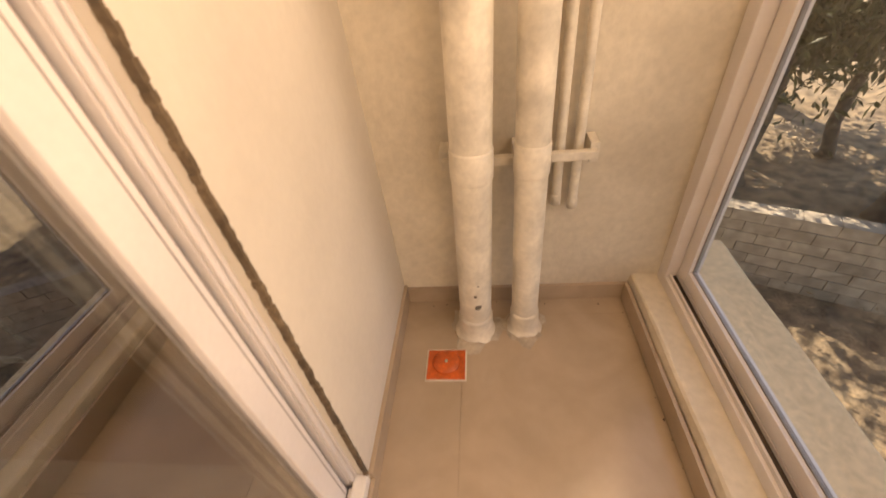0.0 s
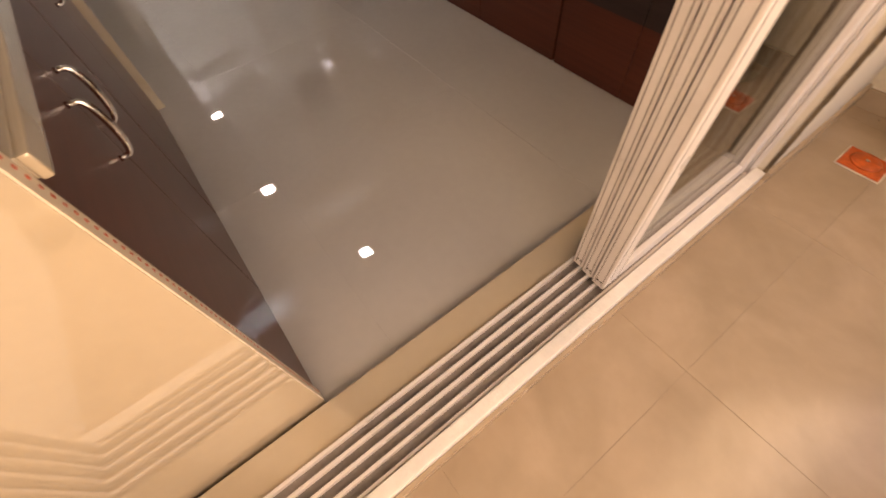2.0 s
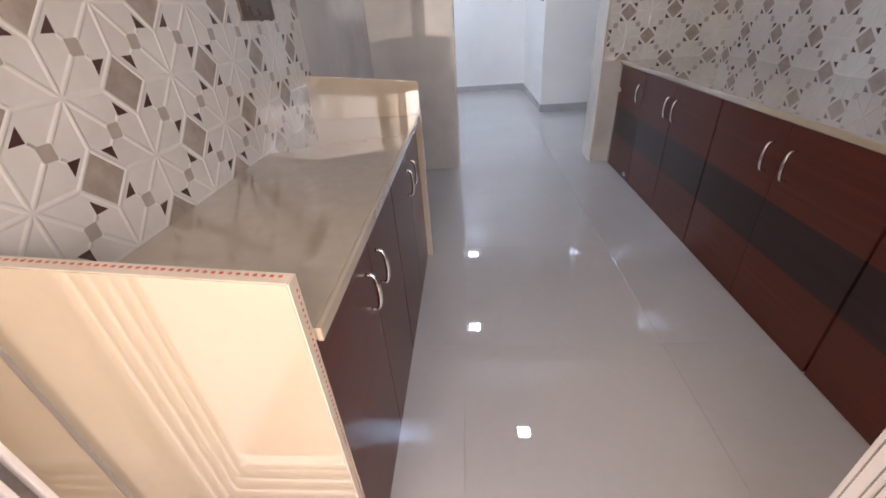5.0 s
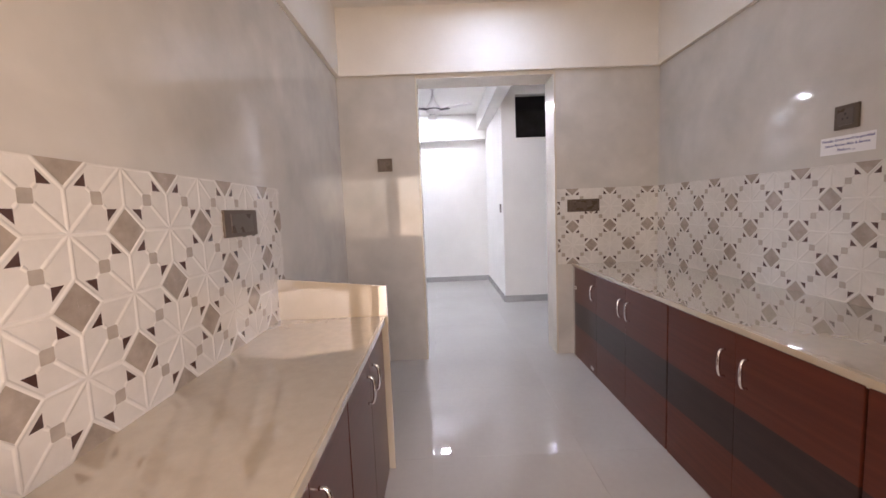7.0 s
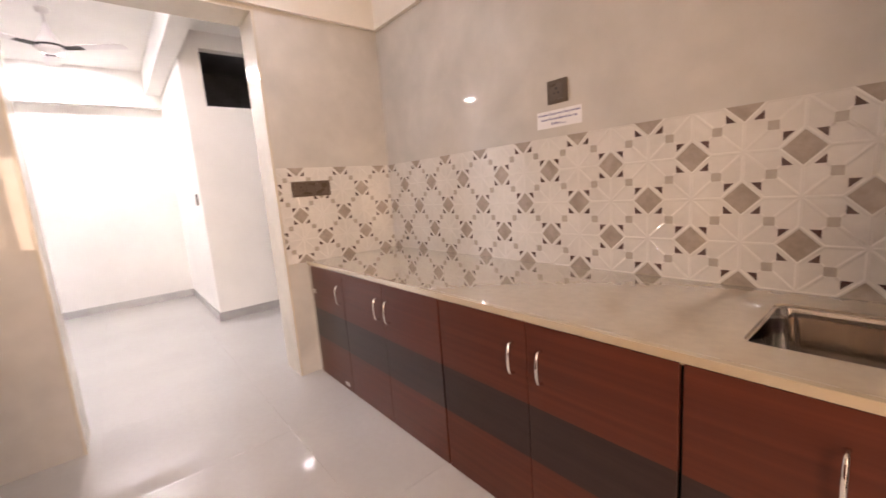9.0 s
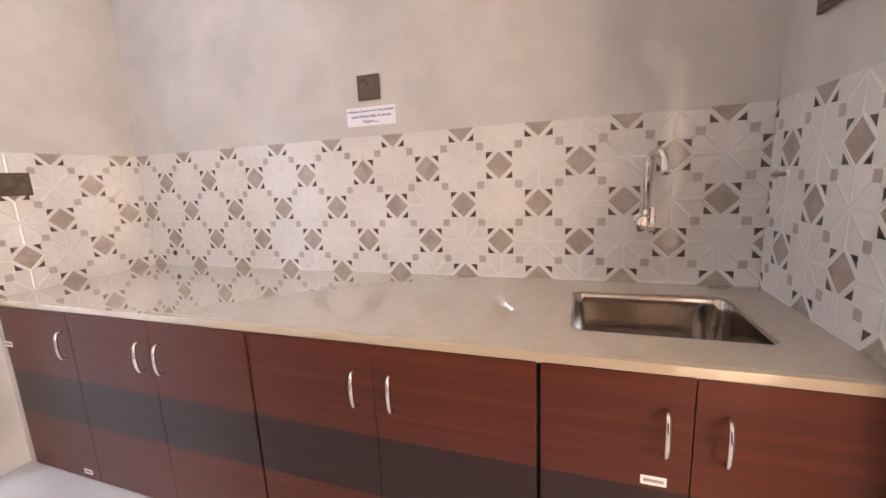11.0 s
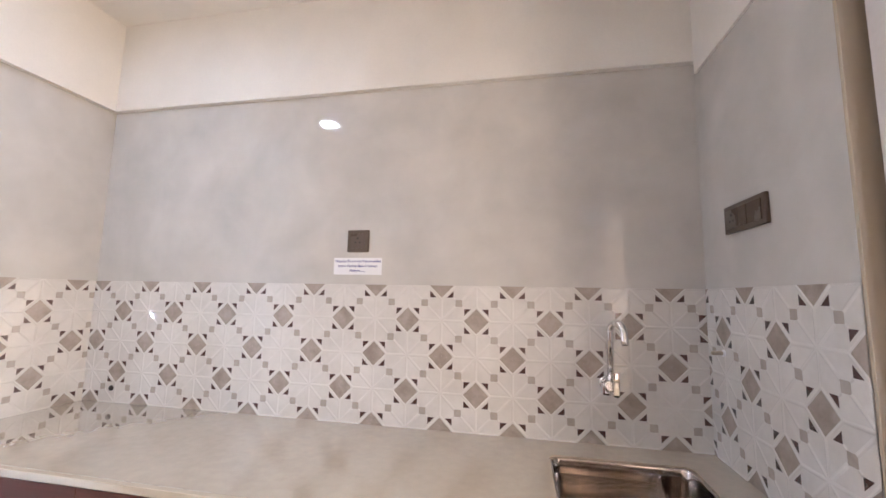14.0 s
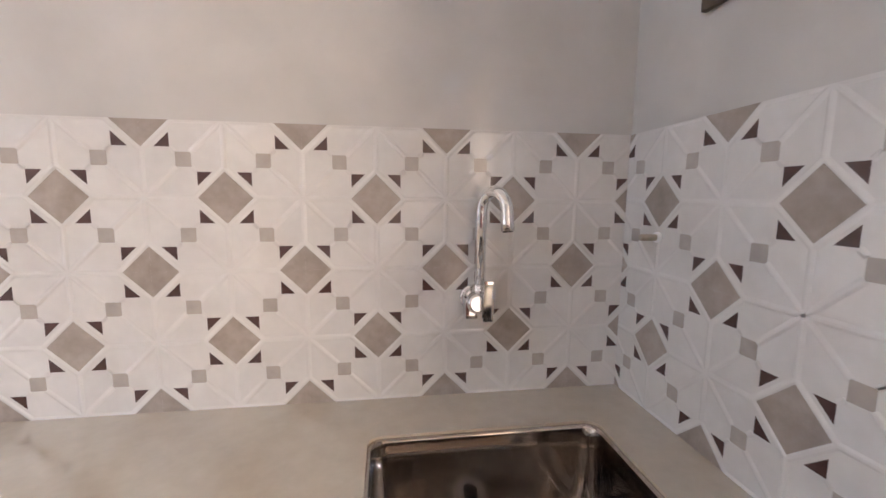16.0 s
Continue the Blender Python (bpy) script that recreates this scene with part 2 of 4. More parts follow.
# ---- plan ----
X_FAR, Y_LEFT, Z_TILE, Z_CEIL = -3.10, -2.68, 2.42, 2.95
C, P = 0.797, 0.321          # worktop height, pattern period
R_FRONT, L_FRONT = -0.74, -2.180
OPEN_R, OPEN_L, OPEN_Z = -0.874, -2.03, 2.385
DEEP = 0.26                  # thickness of the wall round the hall opening
X_E = -0.020                 # face of the wall beside the sink
DOOR_R = -0.764              # end of the wall beside the sink
YS = -2.70                   # balcony end wall
JAMB = -0.770               # balcony face of the door jamb
BZ, BX0, BX1, BY = -0.02, 0.168, 0.960, -0.12   # balcony floor, walls
PITCH = 0.03                 # plaster stands this far proud of the tile

# kitchen walls
structure("wall_north", boxes((X_FAR - 0.15, 0, 0, 0.175, 0.15, Z_TILE)), M_WALLTILE, "grey mottled glazed tile wall behind the sink counter")
structure("wall_south", boxes((X_FAR - 0.15, Y_LEFT - 0.15, 0, -0.09, Y_LEFT, Z_TILE)), M_WALLTILE, "grey mottled glazed tile wall behind the short counter")
structure("wall_east", boxes((X_E, DOOR_R, 0, 0.13, 0, Z_TILE)), M_WALLTILE, "grey glazed tile return wall beside the sink")
pieces("wall_west", ((X_FAR - DEEP, OPEN_R, 0, X_FAR, 0, Z_TILE), (X_FAR - DEEP, Y_LEFT, 0, X_FAR, OPEN_L, Z_TILE), (X_FAR - DEEP, OPEN_L, OPEN_Z + 0.03, X_FAR, OPEN_R, Z_TILE)), M_WALLTILE, "grey glazed tile wall round the opening to the hall")
pieces("beam_kitchen", (
    (X_FAR - 0.13, -PITCH, Z_TILE, 0.16, 0.15, Z_CEIL), (X_FAR - 0.13, Y_LEFT - 0.15, Z_TILE, 0.16, Y_LEFT + PITCH, Z_CEIL),
    (X_FAR - DEEP, Y_LEFT + PITCH, Z_TILE, X_FAR + PITCH, -PITCH, Z_CEIL), (-PITCH, Y_LEFT + PITCH, 2.36, 0.16, -PITCH, Z_CEIL)), M_PAINT, "cream painted plaster beams above the tiling")
structure("ceiling_kitchen", boxes((X_FAR - 0.13, Y_LEFT - 0.15, Z_CEIL, 0.16, 0.15, Z_CEIL + 0.12)), M_PAINT, "white painted kitchen ceiling")
structure("trim_opening", boxes((X_FAR - DEEP - 0.005, OPEN_R - 0.012, 0, X_FAR + 0.004, OPEN_R + 0.004, OPEN_Z + 0.03), (X_FAR - DEEP - 0.005, OPEN_L - 0.004, 0, X_FAR + 0.004, OPEN_L + 0.012, OPEN_Z + 0.03),
    (X_FAR - DEEP - 0.005, OPEN_L + 0.012, OPEN_Z, X_FAR + 0.004, OPEN_R - 0.012, OPEN_Z + 0.03), bevel=0.003), M_LINING, "cream marble lining of the hall opening")

# hall beyond
HX, HB, HS = -6.90, -5.11, -1.0
pieces("wall_hall_west", ((HX - 0.15, -6, 0, HX, HS, Z_CEIL), (HX, -6, 2.52, HX + 0.12, HS, Z_CEIL)), M_HALL, "white painted hall wall with a shallow beam")
pieces("wall_hall_north", ((HX - 0.15, HS, 0, HB, HS + 0.12, Z_CEIL), (HB - 0.12, HS + 0.12, 0, HB, -0.81, Z_CEIL), (HB - 0.12, -0.81, 0, HB, 1.3, 2.23), (HB - 0.12, -0.81, 2.79, HB, 1.3, Z_CEIL), (HB - 0.12, 0.5, 2.23, HB, 1.3, 2.79)), M_HALL, "white painted hall wall with a dark loft opening")
# box behind the loft opening, coloured dark in place of real shade
structure("wall_loft", boxes((HB - 0.9, -0.82, 2.21, HB - 0.88, 0.52, 2.81), (HB - 0.88, -0.83, 2.21, HB - 0.12, -0.81, 2.81), (HB - 0.88, 0.5, 2.21, HB - 0.12, 0.52, 2.81), (HB - 0.88, -0.81, 2.21, HB - 0.12, 0.5, 2.23), (HB - 0.88, -0.81, 2.79, HB - 0.12, 0.5, 2.81)), M_LOFT, "inside of the loft, its shade put into a dark colour")
structure("beam_hall", boxes((HX + 0.12, HS - 0.16, 2.67, X_FAR - 0.13, HS - 0.002, Z_CEIL)), M_HALL, "white painted ceiling beam in the hall")
structure("wall_hall_south", boxes((HX - 0.15, -6.15, 0, X_FAR, -6, Z_CEIL)), M_HALL, "white painted hall end wall")
pieces("wall_hall_east", ((X_FAR - 0.28, -6, 0, X_FAR - 0.13, Y_LEFT - 0.15, Z_CEIL), (X_FAR - 0.28, 0.15, 0, X_FAR - 0.13, 1.3, Z_CEIL)), M_HALL, "white painted wall on the kitchen side of the hall")
structure("wall_hall_end", boxes((HX - 0.15, 1.3, 0, X_FAR - 0.13, 1.45, Z_CEIL)), M_HALL, "white painted hall wall")
structure("ceiling_hall", boxes((HX - 0.15, -6.15, Z_CEIL, X_FAR - 0.13, 1.45, Z_CEIL + 0.12)), M_HALL, "white painted hall ceiling")
structure("baseboard_hall", boxes((HX, -6, 0, HX + 0.012, HS, 0.09), (HX + 0.012, HS - 0.012, 0, HB + 0.012, HS, 0.09), (HB, HS, 0, HB + 0.012, 1.3, 0.09)), M_SKIRT, "grey tile skirting along the hall walls")
structure("ground_slab", boxes((HX - 0.15, -6.15, -0.25, 0.10, 1.45, -0.003)), M_GROUT, "grout bed under the polished floor")

# balcony
pieces("wall_balcony_west", ((0.13, JAMB, BZ, BX0, BY, 2.6), (0.13, Y_LEFT - 0.02, 2.20, BX0, JAMB, 2.6)), M_SMOOTH, "smooth cream painted wall beside the sliding door")
structure("wall_balcony_north", boxes((0.13, BY, -0.3, 1.14, BY + 0.2, 2.75)), M_PLASTER, "rough cream plastered balcony end wall behind the pipes")
structure("wall_balcony_south", boxes((0.13, YS - 0.15, -0.3, 1.14, YS, 2.75)), M_WHITEWASH, "white distempered balcony end wall with lumpy plaster")
structure("ceiling_balcony", boxes((0.13, YS - 0.15, 2.6, 1.40, BY + 0.2, 2.75)), M_SMOOTH, "cream painted balcony ceiling")
structure("kerb_balcony", ledge([(BX1, -0.3), (BX1, 0.0), (BX1 + 0.005, 0.055), (BX1 + 0.011, 0.082), (BX1 + 0.017, 0.088), (BX1 + 0.025, 0.0885), (1.050, 0.078), (1.14, 0.072), (1.14, -0.3)], YS, BY, 0.0032), M_PLASTER, "cream cement kerb under the balcony windows")
structure("sill_outer", ledge([(1.14, -0.3), (1.14, 0.060), (1.25, 0.057), (1.345, 0.054), (1.358, 0.048), (1.362, 0.030), (1.36, -0.3)], YS - 0.15, BY + 0.2, 0.005), M_SILL, "speckled weathered outer window ledge")
structure("lintel_balcony", boxes((1.06, YS, 2.05, 1.14, BY, 2.6)), M_SMOOTH, "cream painted wall above the windows")
structure("floor_balcony", boxes((0.10, YS, -0.3, BX1, BY, BZ - 0.004)), M_GROUT_BALC, "grout bed of the balcony floor")
structure("baseboard_balcony", boxes((BX0, JAMB, BZ, BX0 + 0.012, BY, 0.06), (BX0 + 0.012, BY - 0.012, BZ, BX1, BY, 0.05), (BX1 - 0.012, YS, BZ, BX1, BY - 0.012, 0.06), (BX0 + 0.001, YS, BZ, BX0 + 0.012, JAMB, 0.03), bevel=0.002), M_BALC, "beige tile skirting round the balcony floor")
structure("sill_door", boxes((-0.09, Y_LEFT, -0.01, 0.0, DOOR_R, 0.035), bevel=0.003), M_STONE, "cream marble threshold inside the sliding door")
structure("sill_door_outer", boxes((0.135, Y_LEFT, BZ - 0.01, BX0, JAMB - 0.002, 0.060), bevel=0.005), M_WHITEWASH, "white painted outer edge of the door sill")
structure("trim_door", boxes((X_E - 0.003, DOOR_R - 0.012, 0.0, 0.05, DOOR_R, 2.36), (-0.09, Y_LEFT - 0.004, 0.035, 0.0, Y_LEFT + 0.008, 2.2), bevel=0.002), M_STONE, "cream marble lining of the balcony door opening")

bm = bmesh.new()
rnd = random.Random(6)
for k in range(214):
    z = 0.06 + k * 0.01
    box(bm, 0.158, JAMB - 0.003 - rnd.uniform(0, 0.003), z, BX0 + 0.0008 + rnd.uniform(0, 0.0015), JAMB + rnd.uniform(0.001, 0.0045), z + 0.011)
structure("trim_jamb_gap", bm, M_GRIME, "brown bristly gap between door frame and plaster")

# ---- sliding door ----
door = thing("door_1", "white framed glass sliding door, slid half open", "sliding door", kind="structure")
TR = (0.0, 0.135)
bm = boxes((TR[0], Y_LEFT, -0.01, TR[1], JAMB, 0.030), (TR[0], Y_LEFT, 0.030, TR[1], Y_LEFT + 0.03, 2.17), (TR[0], Y_LEFT, 2.17, TR[1], JAMB, 2.20))
part("frame", bm, M_TRACK, door, "grey aluminium track frame")
part("jamb", boxes((0.052, JAMB - 0.022, 0.030, 0.125, JAMB, 2.17), (0.127, JAMB - 0.020, 0.030, TR[1], JAMB - 0.009, 2.17), (0.127, JAMB - 0.0065, 0.030, TR[1] + 0.004, JAMB, 2.17), bevel=0.002), M_PVC, door, "white frame jamb")
# solid dark strips: the recess's shade is put into their colour
part("groove", boxes((0.086, JAMB - 0.0346, 0.050, 0.108, JAMB - 0.0224, 2.165), (0.1254, JAMB - 0.0088, 0.060, 0.129, JAMB - 0.0067, 2.165)), M_CHANNEL, door, "strip coloured dark for the shade in the groove beside the jamb")
for i in range(5):
    x = TR[0] + 0.006 + i * 0.0305
    bm = boxes((x - 0.004, Y_LEFT + 0.03, 0.030, x + 0.004, JAMB - 0.03, 0.048), (x - 0.004, Y_LEFT + 0.03, 0.048, x + 0.004, Y_LEFT + 0.050, 2.17), *([(x - 0.004, JAMB - 0.034, 0.048, x + 0.004, JAMB - 0.03, 2.17)] if 0.056 < x < 0.08 else []))
    part("rail", bm, M_PVC, door, "white guide rail")
structure("wall_door_return", boxes((0.052, JAMB, 0.0, 0.13, DOOR_R - 0.001, 2.36), (0.0, DOOR_R, 0.0, 0.13, DOOR_R + 0.02, 0.03)), M_SMOOTH, "plastered return at the door jamb")


def sash(x0, x1, ya, yb, z0, z1, parent, w=0.06, glass=M_DOORGLASS, facing=1):
    s = part("sash", boxes((x0, ya, z0, x1, ya + w, z1), (x0, yb - w, z0, x1, yb, z1), (x0, ya + w, z0, x1, yb - w, z0 + w), (x0, ya + w, z1 - w, x1, yb - w, z1), bevel=0.004), M_PVC, parent, "white frame of a sliding panel")
    xm = (x0 + x1) / 2
    g = 0.004
    part("gasket", boxes((xm - 0.005, ya + w, z0 + w, xm + 0.005, ya + w + g, z1 - w), (xm - 0.005, yb - w - g, z0 + w, xm + 0.005, yb - w, z1 - w), (xm - 0.005, ya + w + g, z0 + w, xm + 0.005, yb - w - g, z0 + w + g), (xm - 0.005, ya + w + g, z1 - w - g, xm + 0.005, yb - w - g, z1 - w)), M_RUBBER, s, "dark rubber gasket")
    bm = boxes((xm - 0.003, ya + w + 0.002, z0 + w + 0.002, xm + 0.003, yb - w - 0.002, z1 - w - 0.002))
    for f in bm.faces:
        f.material_index = 0 if f.normal.x * facing > 0.5 else 1
    p = part("pane", bm, [glass, M_GLASSBACK], s, "clear glass pane")
    p.visible_shadow = False
    for y in (ya + 0.013, ya + w - 0.008, yb - 0.013):
        part("groove", boxes((x1 - 0.001, y - 0.0012, z0 + 0.01, x1 + 0.0005, y + 0.0012, z1 - 0.01)), M_RUBBER, s, "thin dark groove in the profile")
    for x in (x0 + 0.009, x1 - 0.009):
        part("groove", boxes((x - 0.0011, ya - 0.0005, z0 + 0.01, x + 0.0011, ya + 0.001, z1 - 0.01)), M_RUBBER, s, "thin dark groove in the profile")
    return s


sash(0.084, 0.122, -1.45, JAMB - 0.035, 0.050, 2.168, door)
sash(0.047, 0.081, -1.445, JAMB - 0.035, 0.050, 2.168, door, glass=M_CLEAR)
sash(0.010, 0.044, -1.440, JAMB - 0.035, 0.050, 2.168, door, glass=M_CLEAR)

for x, y in ((0.103, -1.4505), (0.064, -1.4455), (0.027, -1.4405)):
    for dx in (-0.005, 0.005):
        part("screw", tube(bmesh.new(), [(x + dx, y + 0.001, 0.075), (x + dx, y - 0.0012, 0.075)], 0.0028, 10), M_CHANNEL, door, "dark screw head")

# ---- balcony window ----
win = thing("window_1", "white framed sliding balcony windows over the kerb", "window", kind="structure")
WX0, WX1, WZ = 1.055, 1.125, 0.072
part("window_frame", boxes((WX0, YS, WZ, WX1, BY, WZ + 0.045), (WX0, BY - 0.05, WZ + 0.045, WX1, BY, 2.0), (WX0, YS, WZ + 0.045, WX1, YS + 0.05, 2.0), (WX0, YS, 2.0, WX1, BY, 2.05), bevel=0.004), M_PVC, win)
for i, x in enumerate((WX0 + 0.012, WX0 + 0.036, WX0 + 0.06)):
    part("rail", boxes((x - 0.003, YS + 0.05, WZ + 0.045, x + 0.003, BY - 0.05, WZ + 0.06)), M_PVC, win)
part("channel", boxes((WX0 + 0.015, YS + 0.05, WZ + 0.0455, WX0 + 0.033, BY - 0.05, WZ + 0.048)), M_CHANNEL, win, "dark dusty track channel")
sash(WX0 + 0.034, WX0 + 0.066, -0.98, BY - 0.052, WZ + 0.06, 1.99, win, 0.05, M_GLASS, -1)
sash(WX0 + 0.002, WX0 + 0.033, -1.0, -0.94, WZ + 0.06, 1.99, win, 0.028, M_GLASS, -1)
sash(WX0 + 0.034, WX0 + 0.066, YS + 0.055, -1.85, WZ + 0.06, 1.99, win, 0.05, M_GLASS, -1)

# ---- cabinets ----
def pull(parent, x, y, ztop, zbot, out):
    """A bowed chrome bar handle, thickest in its middle, standing off a door on two feet."""
    n, d = 14, 0.027
    pts, rs = [(x, y, ztop)], [0.0058]
    for k in range(n + 1):
        a = math.pi * k / n
        pts.append((x, y + out * d * (0.22 + 0.78 * math.sin(a) ** 0.55), (ztop + zbot) / 2 + (ztop - zbot) / 2 * math.cos(a)))
        rs.append(0.0046 + 0.0020 * math.sin(a))
    pts.append((x, y, zbot))
    rs.append(0.0058)
    return part("handle", tube(bmesh.new(), pts, rs, 12), M_CHROME, parent, "bowed chrome bar handle")


def cabinet(name, label, edges, front, back, handles, z_door, group, band, face, grip=(0.692, 0.580)):
    """A base cabinet: carcass, and doors between the edges, each with its handle."""
    c = thing(name, label, "cabinet", ((edges[0] + edges[-1]) / 2, (front + back) / 2, 0), group)
    s, z1 = 1 if front < back else -1, Z_DOOR
    off = Vector(c.location)
    def loc(bm):
        bmesh.ops.translate(bm, vec=-off, verts=bm.verts)
        return bm
    e0, e1, f0 = edges[0] + 0.001, edges[-1] - 0.001, front + s * 0.02
    part("body", loc(boxes((e0, f0, 0.0, e0 + 0.016, back, z1), (e1 - 0.016, f0, 0.0, e1, back, z1), (e0 + 0.016, f0, 0.0, e1 - 0.016, back, 0.03), (e0 + 0.016, back - s * 0.01, 0.03, e1 - 0.016, back, z1), (e0 + 0.016, f0, z1 - 0.06, e1 - 0.016, f0 + s * 0.016, z1))), M_DARK, c)
    for a, b, h in zip(edges, edges[1:], handles):
        g0 = 0.0055 if a == edges[0] else 0.0014
        g1 = 0.0055 if b == edges[-1] else 0.0014
        if band:
            bm = boxes((a + g0, front, 0.004, b - g1, front + s * 0.02, z_door - 0.003), bevel=0.0015)
            for z in (0.277, 0.483):
                bmesh.ops.bisect_plane(bm, geom=bm.verts[:] + bm.edges[:] + bm.faces[:], plane_co=(0, 0, z), plane_no=(0, 0, 1))
            for f in bm.faces:
                f.material_index = int(0.277 < f.calc_center_median().z < 0.483)
        else:
            bm = boxes((a + g0, front, 0.004, b - g1, front + s * 0.02, z_door - 0.003), bevel=0.0015)
        d = part("door", loc(bm), [face, M_BAND], c)
        ob = pull(d, h, front, *grip, -s)
        ob.data.transform(Matrix.Translation(-off))
    return c


Z_DOOR, Z_SINK_DOOR = 0.771, 0.7795
cabinet("base_cabinet", "red-brown laminate base cabinet, three doors with a charcoal band", (-3.054, -2.585, -2.125, -1.667), R_FRONT, -0.02, (-2.63, -2.175, -2.075), Z_SINK_DOOR, "cabinets under the sink counter", True, M_LAM)
cabinet("base_cabinet", "red-brown laminate base cabinet, two doors with a charcoal band", (-1.667, -1.206, -0.735), R_FRONT, -0.02, (-1.266, -1.147), Z_SINK_DOOR, "cabinets under the sink counter", True, M_LAM)
cabinet("sink_cabinet", "red-brown laminate cabinet under the steel sink, paper tag on a door", (-0.735, -0.392, X_E - 0.002), R_FRONT, -0.02, (-0.448, -0.328), Z_SINK_DOOR, "cabinets under the sink counter", True, M_LAM)
cabinet("base_cabinet", "dark brown laminate base cabinet under the short counter", (-0.875, -0.515, -0.135), L_FRONT, Y_LEFT + 0.02, (-0.575, -0.458), Z_DOOR, "cabinets under the short counter", False, M_LAM, (0.672, 0.566))
cabinet("base_cabinet", "dark brown laminate base cabinet under the short counter", (-1.615, -1.25, -0.875), L_FRONT, Y_LEFT + 0.02, (-1.31, -1.19), Z_DOOR, "cabinets under the short counter", False, M_LAM, (0.672, 0.566))
structure("trim_cabinet_filler", boxes((X_FAR, R_FRONT + 0.004, 0, -3.056, -0.02, Z_DOOR)), M_WALLTILE, "grey tile filler between wall and cabinets")

# worktops
SX0, SX1, SY0, SY1 = -0.662, -0.166, -0.556, -0.160


def rounded(x0, x1, y0, y1, r, z, n=6):
    out = []
    for cx, cy, a0 in ((x1 - r, y1 - r, 0), (x0 + r, y1 - r, 90), (x0 + r, y0 + r, 180), (x1 - r, y0 + r, 270)):
        for i in range(n + 1):
            a = radians(a0 + 90 * i / n)
            out.append(Vector((cx + r * math.cos(a), cy + r * math.sin(a), z)))
    return out


def worktop(name, label, x0, x1, y0, y1, hole=None, lip=(-0.028, -0.0005), depth=0.010):
    """A slab with a square-cut front edge; hole: a rounded cut-out."""
    bm = bmesh.new()
    if not hole:
        box(bm, x0, min(y0, y1) , C - 0.025, x1, max(y0, y1), C, bevel=0.002)
    else:
        inner = {z: [bm.verts.new(p) for p in rounded(*hole, 0.03, z)] for z in (C, C - 0.025)}
        k = len(inner[C]) // 4
        mids = [(i * k + k - 1) % (4 * k) for i in range(4)]
        corners = {z: [bm.verts.new((x, y, z)) for x, y in ((x1, y1), (x0, y1), (x0, y0), (x1, y0))] for z in (C, C - 0.025)}
        for z in (C, C - 0.025):
            for q in range(4):
                ring = inner[z][q * k:(q + 1) * k]
                nxt = inner[z][((q + 1) * k) % (4 * k)]
                for a, b in zip(ring, ring[1:]):
                    bm.faces.new((corners[z][q], a, b))
                bm.faces.new((corners[z][q], ring[-1], nxt, corners[z][(q + 1) % 4]))
        for i in range(4 * k):
            j = (i + 1) % (4 * k)
            bm.faces.new((inner[C][i], inner[C][j], inner[C - 0.025][j], inner[C - 0.025][i]))
        for q in range(4):
            bm.faces.new((corners[C][q], corners[C][(q + 1) % 4], corners[C - 0.025][(q + 1) % 4], corners[C - 0.025][q]))
    top = thing(name, label, "worktop")
    part("slab", bm, M_COUNTER, top)
    s = -1 if y0 < y1 else 1
    part("front_edge", boxes((x0, y0 - s * (depth - 0.010), C + lip[0], x1, y0 + s * 0.010, C + lip[1]), bevel=0.003), M_STONE, top, "pale cream front edging")
    return top


worktop("worktop", "polished cream quartz worktop with a cut-out for the sink", X_FAR + 0.001, X_E - 0.001, -0.736, -0.001, (SX0, SX1, SY0, SY1), (-0.015, 0.009), 0.024)
worktop("worktop", "polished cream quartz worktop of the short counter", -1.618, -0.132, -2.168, Y_LEFT + 0.001)

# end panels of the short counter
pan = thing("end_panel", "glossy cream marble end panel edged with red-marked tape", "panel", (-0.12, -2.4, 0))
RISE = 0.105


def raked(x0, y0, z0, x1, y1, z1, top=0.5):
    """A slab whose top climbs southwards from z1 at y1."""
    bm = boxes((x0, y0, z0, x1, y1, z1))
    for v in bm.verts:
        if v.co.z > top:
            v.co.z += (y1 - v.co.y) * RISE
    bmesh.ops.bevel(bm, geom=list(bm.edges), offset=0.0012, segments=2, affect="EDGES", profile=0.7)
    return bm


part("slab", raked(-0.0105, -0.28, 0.004, 0.0185, 0.228, 0.902), M_STONE, pan)
bm = raked(-0.0095, -0.28, 0.9022, 0.0172, 0.228, 0.9038)
box(bm, -0.0095, 0.2282, 0.03, 0.0172, 0.2302, 0.9030)
tape = part("tape", bm, M_TAPE, pan, "pale edge tape")
bm = bmesh.new()
for i in range(41):
    y = -0.27 + i * 0.012
    z = 0.9036 + (0.225 - y) * RISE
    box(bm, -0.002, y, z, 0.003, y + 0.0055, z + 0.0010)
for i in range(70):
    z = 0.05 + i * 0.012
    box(bm, -0.002, 0.2300, z, 0.002, 0.2308, z + 0.0045)
tagged(part("tape_mark", bm, M_RED, tape, "printed red dashes"), kind="stuff")
tagged(part("end_panel", raked(-1.645, Y_LEFT, 0.0, -1.622, -2.150, 0.943), M_STONE), "cream marble end panel rising above the short counter", "panel")

# sink
sink = thing("kitchen_sink", "undermount stainless steel sink in the quartz worktop", "sink", ((SX0 + SX1) / 2, (SY0 + SY1) / 2, C))
cx, cy = (SX0 + SX1) / 2, (SY0 + SY1) / 2
bm = bmesh.new()
hx, hy = (SX1 - SX0) / 2, (SY1 - SY0) / 2
levels = [(0.0, -0.006, 0.030), (0.006, -0.006, 0.030), (0.008, -0.012, 0.032), (0.010, -0.06, 0.036), (0.014, -0.165, 0.045), (0.022, -0.185, 0.05), (0.045, -0.195, 0.06), (0.12, -0.199, 0.05)]
